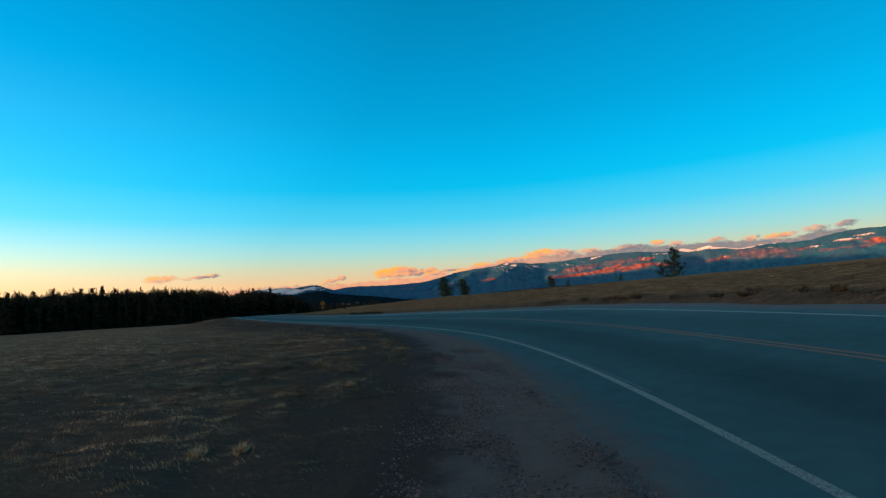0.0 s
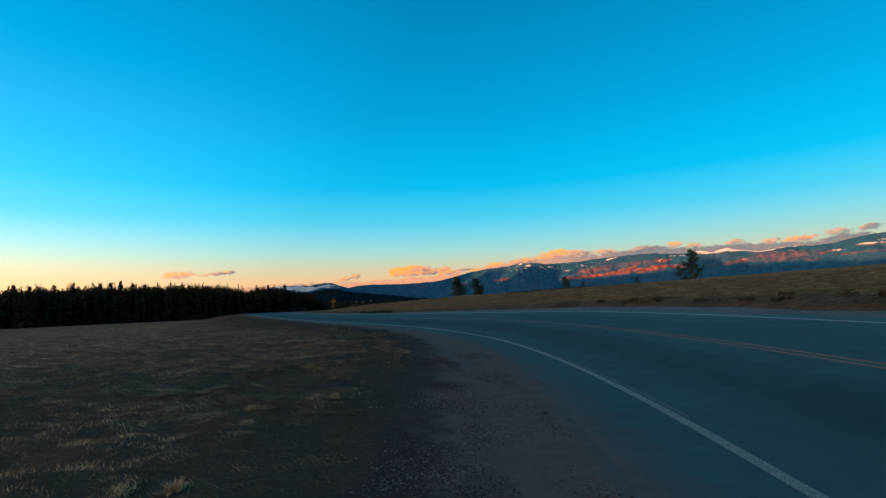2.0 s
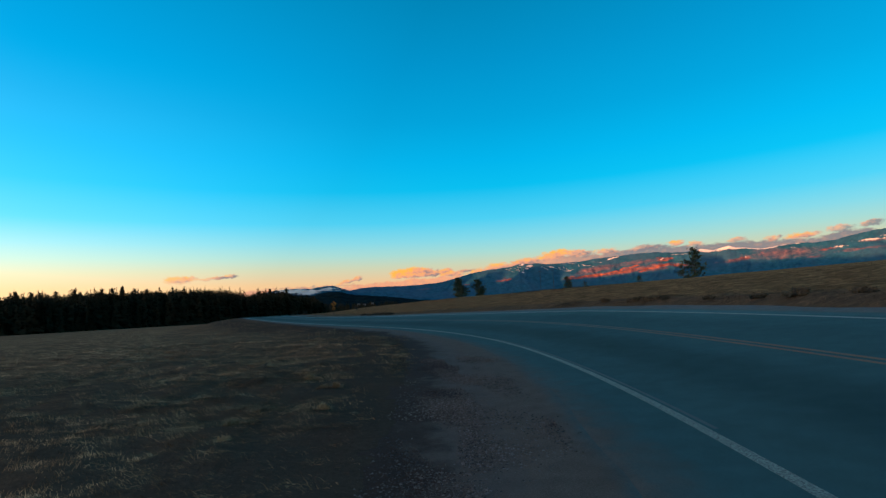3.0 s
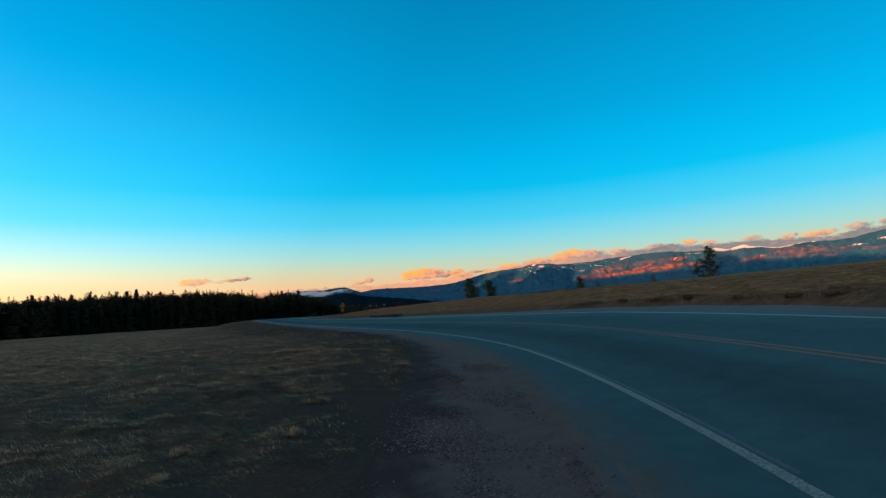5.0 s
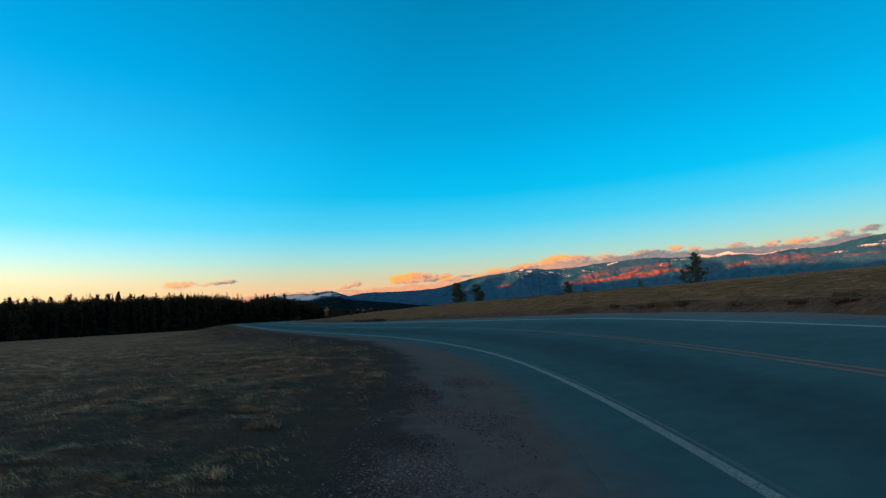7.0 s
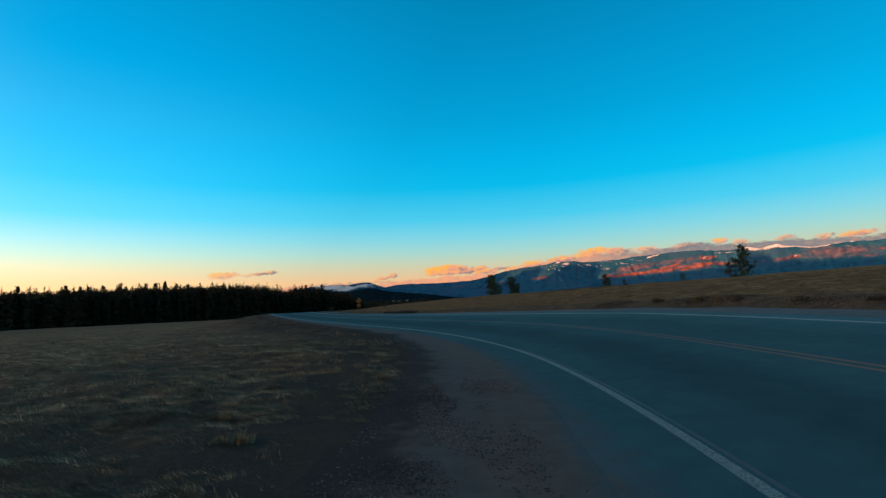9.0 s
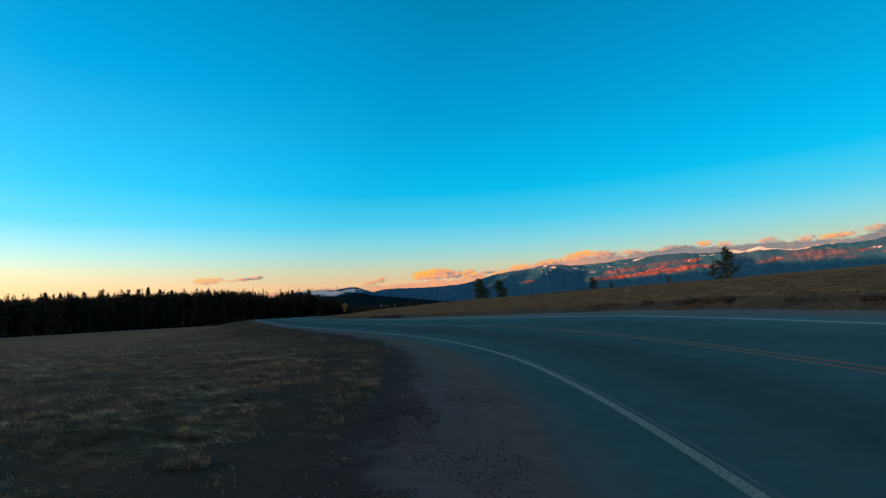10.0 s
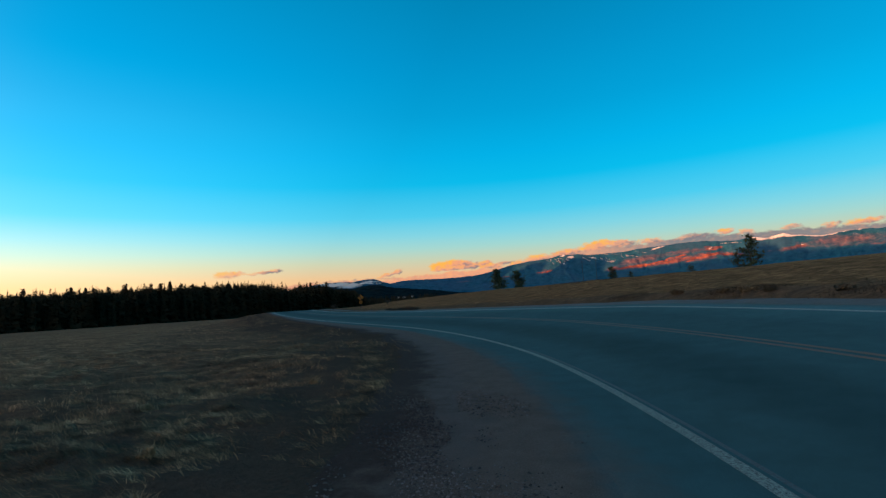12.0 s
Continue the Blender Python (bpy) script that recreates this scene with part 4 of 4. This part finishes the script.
def build_pine(az, dist, height, spread, bare_share, shape, label, seed, stems=1, density=1.0, group="pines on the rise", needles=None, fine=1.0):
    rng = np.random.RandomState(seed)
    x, y = heading(az).x * dist, heading(az).y * dist
    tree = tagged(new("pine_tree"), label, "tree", group=group)
    tree.location = (x, y, float(land_height(x, y)[0]) - 0.05)
    bm, tris = bmesh.new(), []
    for s in range(stems):
        off = Vector((rng.uniform(-1, 1) * spread * 0.5 * (stems > 1), rng.uniform(-1, 1) * spread * 0.3 * (stems > 1), 0))
        tall = height * (1.0 if s == 0 else rng.uniform(0.75, 0.95))
        joints = [off + Vector((rng.normal(0, 0.012 * fine**3) * tall * k, rng.normal(0, 0.012 * fine**3) * tall * k, tall * k / 6)) for k in range(7)]
        for k in range(6):
            tube(bm, joints[k], joints[k + 1], 0.024 * height * (1 - k / 6.4), 0.024 * height * (1 - (k + 1) / 6.4))
        limbs = int(46 * density)
        for k in range(limbs):
            u = bare_share + (1 - bare_share) * (k + rng.uniform(0, 1)) / limbs
            u = min(u, 0.985)
            at = joints[int(u * 6)].lerp(joints[min(6, int(u * 6) + 1)], u * 6 % 1)
            v = (u - bare_share) / (1 - bare_share)
            reach = spread * ((1 - v) ** shape * (0.55 + 0.45 * min(1, v * 6))) * rng.uniform(0.55, 1.2) + 0.03 * fine**3 * height
            a = rng.uniform(0, 6.28)
            rise = rng.uniform(-0.15, 0.45) + 0.5 * v
            tip = at + Vector((math.cos(a), math.sin(a), rise)) * reach
            tube(bm, at, tip, 0.007 * height, 0.002 * height, 4)
            n = int(26 * density * (0.4 + reach / spread))
            along = rng.uniform(0.3, 1.05, n)
            mid = np.array(at)[None] + (np.array(tip) - np.array(at))[None] * along[:, None] + rng.normal(0, 0.09 * spread, (n, 3)) * np.array([1, 1, 0.7])
            size = 0.028 * fine * height * rng.uniform(0.6, 1.3, (n, 1, 1))
            tris.append(mid[:, None] + rng.normal(0, 1, (n, 3, 3)) * size)
    part("trunk", bm, MAT_BARK, tree)
    tri_soup("crown", np.concatenate(tris), needles or MAT_CONIFER, tree)
    return tree


build_pine(0.0, 190, 7.5, 4.0, 0.02, 1.05, "small dense dark pine on the grassy rise", 41, density=1.5)
build_pine(2.12, 190, 6.0, 3.0, 0.02, 0.6, "small rounded dark pine on the grassy rise", 42, density=1.5)
build_pine(11.88, 200, 4.6, 2.6, 0.02, 1.0, "short bushy dark pine on the grassy rise", 43, density=1.3)
build_pine(13.7, 215, 2.6, 1.3, 0.02, 0.7, "tiny dark pine on the grassy rise", 44)
build_pine(19.27, 180, 2.2, 1.7, 0.02, 0.6, "low dark pine shrub on the grassy rise", 45)
build_pine(24.5, 258, 13.2, 6.6, 0.01, 0.78, "tall broad open ponderosa pine on the hill crest", 46, density=1.0)
build_pine(23.5, 256, 6.2, 3.6, 0.02, 0.6, "bushy young pine beside a tall pine", 47)

# taller pines that stand out of the edge of the woods: az, elevation of the tip, crown shape
EDGE_PINES = [(-45.4, 2.36, 0.8), (-41.9, 2.4, 0.8), (-41.0, 2.27, 1.0), (-40.3, 2.25, 1.1), (-39.2, 2.38, 1.1), (-37.9, 2.45, 0.7), (-35.8, 2.45, 0.75), (-34.9, 2.53, 0.9), (-34.2, 2.66, 1.2),
              (-33.3, 2.42, 0.7), (-32.3, 2.36, 1.1), (-29.0, 2.22, 0.8), (-26.8, 2.15, 0.8), (-21.9, 1.85, 0.8), (-20.8, 2.05, 1.1), (-19.2, 2.05, 1.2), (-18.1, 1.45, 0.8)]
for k, (az, tip, shape) in enumerate(EDGE_PINES):
    dist = float(np.interp(az, [-80, -41, -25, -18, -15], [380, 400, 480, 560, 640])) + 6
    tall = 1.5 + math.tan(radians(tip)) * dist - float(land_height(*polar(np.array(az), dist))[0])
    build_pine(az, dist, tall, tall * (0.085 if shape > 0.9 else 0.125), 0.04, shape, "slim dark pine at the edge of the woods" if shape > 0.9 else "broad rounded dark pine at the edge of the woods", 140 + k, density=1.1, fine=0.65, group="pines along the edge of the woods", needles=MAT_WOODS)

# ---------------------------------------------------------------- sign, poles, houses


def box(bm, size, at, turn=(0, 0, 0), bevel=0.0):
    made = bmesh.ops.create_cube(bm, size=1.0)["verts"]
    bmesh.ops.transform(bm, verts=made, matrix=pose(*at, *turn) @ Matrix.Diagonal((*size, 1)))
    if bevel:
        edges = list({e for v in made for e in v.link_edges})
        bmesh.ops.bevel(bm, geom=edges, offset=bevel, segments=1, affect="EDGES")


def build_sign():
    x, y = -18.3, 75.25
    sign = tagged(new("warning_sign"), "yellow diamond bend warning sign with plate on a dark post", "road sign")
    sign.matrix_world = pose(x, y, float(land_height(x, y)[0]) - 0.15, 0, 0, 12)
    bm = bmesh.new()
    box(bm, (0.06, 0.06, 2.2), (0, 0.04, 1.05), bevel=0.008)
    part("post", bm, MAT_POLE, sign)
    bm = bmesh.new()
    box(bm, (0.6, 0.012, 0.6), (0, 0, 1.72), (0, 45, 0), 0.004)
    face = part("diamond_plate", bm, MAT_SIGN, sign, "yellow diamond plate")
    bm = bmesh.new()
    for size, at, turn in (((0.09, 0.008, 0.3), (0.08, -0.011, 1.5), (0, 0, 0)), ((0.09, 0.008, 0.3), (0.0, -0.011, 1.73), (0, -38, 0)),
                           ((0.09, 0.008, 0.24), (-0.13, -0.011, 1.9), (0, -15, 0)), ((0.09, 0.008, 0.2), (-0.2, -0.013, 1.93), (0, 40, 0)), ((0.09, 0.008, 0.2), (-0.09, -0.013, 1.95), (0, -55, 0))):
        box(bm, size, at, turn)
    part("bend_arrow", bm, MAT_BLACK, face, "black bent arrow")
    bm = bmesh.new()
    box(bm, (0.4, 0.012, 0.34), (0, 0, 1.06), bevel=0.004)
    plate = part("lower_plate", bm, MAT_SIGN, sign, "small square yellow plate")
    bm = bmesh.new()
    box(bm, (0.24, 0.008, 0.14), (0, -0.011, 1.06))
    part("bar", bm, MAT_BLACK, plate, "black bar")


build_sign()


def build_pole(az, dist, height):
    x, y = heading(az).x * dist, heading(az).y * dist
    pole = tagged(new("utility_pole"), "thin weathered wooden utility pole with a crossarm", "pole", group="utility poles")
    pole.location = (x, y, float(land_height(x, y)[0]) - 0.1)
    bm = bmesh.new()
    tube(bm, (0, 0, 0), (0, 0, height), 0.16, 0.1, 10)
    part("shaft", bm, MAT_POLE, pole)
    bm = bmesh.new()
    box(bm, (2.4, 0.1, 0.12), (0, 0.1, height - 0.6), (0, 0, 20))
    part("crossarm", bm, MAT_POLE, pole)


build_pole(9.0, 300, 12.5)
build_pole(10.4, 320, 13.0)


def on_foothill(az, el):
    """The point of the foothill's slope that lies in a direction."""
    i = round((az + 24) / 26 * 199)
    slope = [foothill.data.vertices[i * 31 + j].co for j in range(30)]
    return min(slope, key=lambda p: abs(math.degrees(math.atan2(p.z - 1.5, p.xy.length)) - el))


def build_house(az, el, w, d, h, label):
    x, y, z = on_foothill(az, el)
    house = tagged(new("farmhouse"), label, "house", group="houses in the valley")
    house.matrix_world = pose(x, y, z - 1.2, 0, 0, -az + 15)
    bm = bmesh.new()
    box(bm, (w, d, h), (0, 0, h / 2))
    part("walls", bm, MAT_SIDING, house)
    bm = bmesh.new()
    for side in (-1, 1):
        box(bm, (w + 0.8, d * 0.62, 0.2), (0, side * d * 0.27, h + d * 0.17), (side * -32, 0, 0))
    part("roof", bm, MAT_ROOF, house)
    for k in range(3):
        bm = bmesh.new()
        box(bm, (1.0, 0.08, 1.3), (-w / 3 + w / 3 * k, -d / 2 - 0.03, h * 0.55))
        part("window", bm, MAT_GLASS, house)


build_house(-11.4, -0.12, 4.6, 5, 3.6, "small pale house among far trees")
build_house(-10.85, -0.12, 5.2, 5, 3.4, "long pale house among far trees")
build_house(-9.9, -0.06, 5.0, 5, 3.2, "small pale house among far trees")


def build_shrub(x, y, wide, tall, label, seed, leaves=None, group="shrubs beside the road"):
    rng = np.random.RandomState(seed)
    shrub = tagged(new("roadside_shrub"), label, "shrub", group=group)
    shrub.location = (x, y, float(land_height(x, y)[0]) - 0.03)
    bm, tris = bmesh.new(), []
    for k in range(26):
        a, u = rng.uniform(0, 6.28), rng.uniform(0.2, 1.0)
        tip = Vector((math.cos(a) * wide * 0.5 * u, math.sin(a) * wide * 0.4 * u, tall * rng.uniform(0.5, 1.0) * (1.15 - 0.5 * u * u)))
        tube(bm, (tip.x * 0.15, tip.y * 0.15, 0), tip, 0.012, 0.004, 4)
        mid = np.array(tip)[None] * rng.uniform(0.5, 1.0, (22, 1)) + rng.normal(0, 0.07 * wide, (22, 3)) * np.array([1, 1, 0.5])
        mid[:, 2] = np.abs(mid[:, 2])
        tris.append(mid[:, None] + rng.normal(0, 0.035, (22, 3, 3)))
    part("stems", bm, MAT_BARK, shrub)
    tri_soup("leaves", np.concatenate(tris), leaves or MAT_SHRUB, shrub)


for k, (at, off, wide, tall) in enumerate(((83.0, 9.0, 1.3, 1.0), (48.0, 9.0, 1.5, 0.2), (49.5, 9.1, 2.0, 0.26), (51.5, 9.0, 1.5, 0.2), (54.5, 9.2, 1.3, 0.16))):
    i = int(np.searchsorted(LINE[:, 1], at))
    build_shrub(*(LINE[i] + LINE_RIGHT[i] * off), wide, tall, "small dark shrub beside the far edge of the road" if tall > 0.5 else "low dark sprawling shrub beside the far road edge", 90 + k)
for k, (at, off, wide, tall, pale) in enumerate(((22.8, 9.8, 0.6, 0.16, False), (21.0, 9.9, 0.5, 0.12, False), (17.8, 10.0, 0.9, 0.12, False), (19.0, 9.9, 0.8, 0.1, False), (16.3, 10.6, 0.9, 0.14, False), (18.8, 11.6, 0.9, 0.12, False),
                                                 (23.7, 10.0, 0.6, 0.2, True), (24.6, 9.9, 0.5, 0.15, True), (15.0, 10.4, 0.6, 0.2, True), (26.5, 9.9, 0.6, 0.18, True))):
    i = int(np.searchsorted(LINE[:, 1], at))
    build_shrub(*(LINE[i] + LINE_RIGHT[i] * off), wide, tall, "pale dry bush at the foot of the bank" if pale else "low dark dry bush at the foot of the bank", 110 + k, MAT_PALE if pale else MAT_BUSH, "bushes at the foot of the bank")
build_shrub(-19.0, 95.0, 1.2, 0.9, "small dark shrub on the grass beyond the road", 97)


def blades(base, length, lean, width, rng, droop=0.5, wind=None, pull=0.0):
    """Bent flat stalks, three triangles each; returns (n * 3, 3, 3)."""
    n = len(base)
    a = rng.uniform(0, 6.283, n) if wind is None else wind + rng.normal(0, 1.0 - pull, n)
    out = np.stack([np.cos(a), np.sin(a), 0 * a], -1)
    side = np.stack([-np.sin(a), np.cos(a), 0 * a], -1) * (width / 2)[:, None]
    up = np.array([0, 0, 1.0])
    mid = base + out * (length * 0.45 * np.sin(lean))[:, None] + up * (length * 0.5 * np.cos(lean))[:, None]
    bent = np.minimum(lean + droop, 1.5)
    tip = mid + out * (length * 0.5 * np.sin(bent))[:, None] + up * (length * 0.5 * np.cos(bent))[:, None]
    b0, b1, m0, m1 = base - side, base + side, mid - side * 0.7, mid + side * 0.7
    return np.stack([np.stack([b0, b1, m1], 1), np.stack([b0, m1, m0], 1), np.stack([m0, m1, tip], 1)], 1).reshape(-1, 3, 3)


def blade_mesh(name, tri, mat, label, category, parent=None):
    """Stalks whose three triangles share corners, so that each stalk is one island."""
    n = len(tri) // 3
    q = tri.reshape(n, 3, 3, 3)
    v = np.stack([q[:, 0, 0], q[:, 0, 1], q[:, 0, 2], q[:, 1, 2], q[:, 2, 2]], 1).reshape(-1, 3)
    k = np.arange(n)[:, None] * 5
    f = np.concatenate([k + [0, 1, 2], k + [0, 2, 3], k + [3, 2, 4]], 1).reshape(-1)
    me = bpy.data.meshes.new(name)
    me.vertices.add(len(v))
    me.vertices.foreach_set("co", np.ascontiguousarray(v, np.float32).ravel())
    me.loops.add(len(f))
    me.loops.foreach_set("vertex_index", f.astype(np.int32))
    me.polygons.add(n * 3)
    me.polygons.foreach_set("loop_start", np.arange(0, n * 9, 3, dtype=np.int32))
    me.update(calc_edges=True)
    me.materials.append(mat)
    return tagged(new(name, me), label, category, kind="stuff")


def scatter_grass(name, x, y, per, length, spread, width, mat, label, seed, lean=(0.5, 1.35), keep=None, pull=0.25):
    rng = np.random.RandomState(seed)
    if keep is not None:
        x, y = x[keep], y[keep]
    n = len(x)
    bx = np.repeat(x, per) + rng.normal(0, 1, n * per) * np.repeat(spread, per)
    by = np.repeat(y, per) + rng.normal(0, 1, n * per) * np.repeat(spread, per)
    bz = land_height(bx, by) - 0.01
    long = np.repeat(length, per) * rng.uniform(0.5, 1.2, n * per)
    wind = 3.1 + 0.9 * waves(bx, by, 7.0, 19) + np.repeat(rng.normal(0, 0.35, n), per)
    tri = blades(np.stack([bx, by, bz], -1), long, rng.uniform(*lean, n * per), width * rng.uniform(0.6, 1.3, n * per), rng, 0.5, wind, pull)
    return blade_mesh(name, tri, mat, label, "grass")


rng = np.random.RandomState(51)
# matted grass beside the shoulder, thick where the camera passes
n = 32000
x, y = -0.9 - 17 * rng.uniform(0, 1, n) ** 0.9, -2 + 28 * rng.uniform(0, 1, n)
d, k = road_coords(x, y)
drift = waves(x, y, 3.5, 14)
# the mat stops short of the scraped earth, which widens further along, and a thin fringe grows beside the gravel
inner = np.interp(y, [8, 11.5, 14, 22, 30], [2.75, 4.1, 4.7, 4.8, 3.6]) + 0.3 * waves(x, y, 1.6, 25)
span = np.interp(y, [8, 11.5], [2.2, 0.9])
fringe = 0.9 * np.exp(-((d + 3.75) / 0.38) ** 2) * step01(y, 12, 15)
keep = (d < -2.8 + 0.35 * waves(x, y, 1.2, 15)) & (rng.uniform(0, 1, n) < np.clip(0.65 + 0.5 * drift, 0.3, 1) * np.maximum(np.clip((-d - inner) / span, 0.03, 1), fringe) * np.clip((17.5 + x) / 5, 0, 1) * np.clip(1.25 + x / 8, 0.3, 1) * np.clip((y - 2.5) / 8.5, 0.1, 1))
scatter_grass("matted_grass", x, y, 36, (0.06 + 0.08 * rng.uniform(0, 1, n) + 0.08 * step01(y, 6, 15))[keep], 0.07 + 0.06 * rng.uniform(0, 1, keep.sum()), 0.0055, MAT_MAT, "windswept matted dry grass beside the gravel shoulder", 52, (0.75, 1.42), keep=keep, pull=0.55)
n = 15000
x, y = -1 - 75 * rng.uniform(0, 1, n) ** 1.2, 4 + 98 * rng.uniform(0, 1, n) ** 1.3
d, k = road_coords(x, y)
keep = (d < -2.6) & ((y > 22) | (x < -15)) & (rng.uniform(0, 1, n) < np.clip(0.6 + 0.5 * waves(x, y, 8, 16), 0.15, 1))
scatter_grass("field_grass", x, y, 8, 0.24 + 0.12 * rng.uniform(0, 1, n)[keep], np.full(keep.sum(), 0.25), 0.015, MAT_STRAW, "dry brown grass across the sloping field", 53, (0.8, 1.45), keep=keep)
n = 12000
t = rng.uniform(0, 1, n)
k = rng.randint(np.searchsorted(LINE[:, 1], -5), np.searchsorted(LINE[:, 1], 70), n)
off = 9.0 + 34 * t ** 1.6
x, y = LINE[k, 0] + LINE_RIGHT[k, 0] * off, LINE[k, 1] + LINE_RIGHT[k, 1] * off
keep = rng.uniform(0, 1, n) < np.clip(0.65 + 0.5 * waves(x, y, 5, 17), 0.2, 1)
scatter_grass("bank_grass", x, y, 9, 0.14 + 0.10 * rng.uniform(0, 1, n)[keep], np.full(keep.sum(), 0.25), 0.012, MAT_RANK, "dry brown grass over the roadside bank", 54, (0.6, 1.45), keep=keep, pull=-0.6)
# dark dead brush along the foot of the bank
n = 1500
k = rng.randint(np.searchsorted(LINE[:, 1], 4), np.searchsorted(LINE[:, 1], 32), n)
off = 9.3 + np.abs(rng.normal(0, 1.1, n))
x, y = LINE[k, 0] + LINE_RIGHT[k, 0] * off, LINE[k, 1] + LINE_RIGHT[k, 1] * off
keep = waves(x, y, 4, 24) + np.interp(LINE[k, 1], [8, 20], [0.5, -0.3]) > 0.0
scatter_grass("dead_brush", x, y, 30, 0.05 + 0.09 * rng.uniform(0, 1, n)[keep], np.full(keep.sum(), 0.4), 0.012, MAT_BRUSH, "low dark dead brush along the foot of the bank", 56, (0.5, 1.5), keep=keep, pull=-0.8)
# taller dead weeds in drifts
n = 520
c = rng.randint(0, 5, n)
x = np.array([-6.6, -8.5, -4.2, -13, -10])[c] + rng.normal(0, 1, n) * np.array([1.3, 1.6, 1.2, 3, 2.2])[c]
y = np.array([17.5, 20, 22, 27, 33])[c] + rng.normal(0, 1, n) * np.array([1.2, 1.5, 2.0, 3, 3])[c]
d, k = road_coords(x, y)
keep = d < -5.4
scatter_grass("tall_weeds", x, y, 5, 0.18 + 0.2 * rng.uniform(0, 1, n)[keep], np.full(keep.sum(), 0.16), 0.0045, MAT_WEED, "thin drift of tall dead weeds in the field", 55, (0.15, 0.85), keep=keep)


def build_tuft(x, y, height, count, seed):
    rng = np.random.RandomState(seed)
    bx, by = x + rng.normal(0, 0.045, count), y + rng.normal(0, 0.045, count)
    base = np.stack([bx, by, land_height(bx, by) - 0.01], -1)
    tri = blades(base, height * rng.uniform(0.45, 1.0, count), rng.uniform(0.1, 1.2, count), 0.008 * rng.uniform(0.7, 1.3, count), rng, 0.6)
    ob = blade_mesh("grass_tuft", tri, MAT_TUFT, "pale tuft of dry bunchgrass in matted grass", "tuft")
    ob["kind"], ob["group"] = "", "bunchgrass tufts"
    return ob


for k, (x, y, h) in enumerate(((-2.17, 11.6, 0.24), (-2.43, 11.62, 0.16), (-1.8, 9.35, 0.16), (-2.9, 8.8, 0.16), (-2.38, 5.8, 0.17), (-2.87, 5.82, 0.17), (-2.67, 8.06, 0.13), (-3.1, 13.0, 0.18), (-2.9, 17.4, 0.24), (-4.8, 15.2, 0.2))):
    build_tuft(x, y, h, 220, 70 + k)

# ---------------------------------------------------------------- gravel


def scatter_stones(name, d, ly, size, label, seed):
    """Small broken stones on the shoulder."""
    rng = np.random.RandomState(seed)
    k = np.searchsorted(LINE[:, 1], ly)
    x, y = LINE[k, 0] + LINE_RIGHT[k, 0] * d, LINE[k, 1] + LINE_RIGHT[k, 1] * d
    y = y + rng.uniform(-0.3, 0.3, len(y))
    z = road_profile(d, LINE[k, 1]) + 0.012
    v = np.array([(1, 0, 0), (0, 1, 0), (-1, 0, 0), (0, -1, 0), (0, 0, 1), (0, 0, -1)], float)
    f = np.array([(0, 1, 4), (1, 2, 4), (2, 3, 4), (3, 0, 4), (1, 0, 5), (2, 1, 5), (3, 2, 5), (0, 3, 5)])
    n = len(x)
    jag = 1 + rng.normal(0, 0.25, (n, len(v), 1))
    spin = rng.uniform(0, 6.283, n)[:, None]
    flat = np.stack([rng.uniform(0.7, 1.4, n), rng.uniform(0.7, 1.3, n), rng.uniform(0.45, 0.8, n)], -1)[:, None]
    q = v[None] * jag * flat
    q = np.stack([q[..., 0] * np.cos(spin) - q[..., 1] * np.sin(spin), q[..., 0] * np.sin(spin) + q[..., 1] * np.cos(spin), q[..., 2]], -1)
    q = q * size[:, None, None] + np.stack([x, y, z + size * 0.25], -1)[:, None]
    faces = (f[None] + (np.arange(n) * len(v))[:, None, None]).reshape(-1, 3)
    return tagged(mesh_object(name, q.reshape(-1, 3), faces, MAT_STONE), label, "gravel", kind="stuff")


rng = np.random.RandomState(61)
n = 56000
lane = rng.choice([0, 0, 0, 0, 1, 2], n)
ly = 2.5 + 13.5 * rng.uniform(0, 1, n)
d = np.where(lane == 0, rng.normal(-2.6, 0.42, n), np.where(lane == 1, rng.normal(-1.45, 0.16, n), rng.uniform(-3.4, -1.2, n)))
keep = (waves(d * 4, ly, 2.2, 18) > np.where(lane == 0, -0.05, np.where(lane == 1, 0.5, 0.8))) & (d > -3.6) & (ly > 2.5)
scatter_stones("loose_gravel", d[keep], ly[keep], (0.005 + 0.012 * rng.uniform(0, 1, n) ** 2)[keep], "loose broken stones on the dusty shoulder", 62)
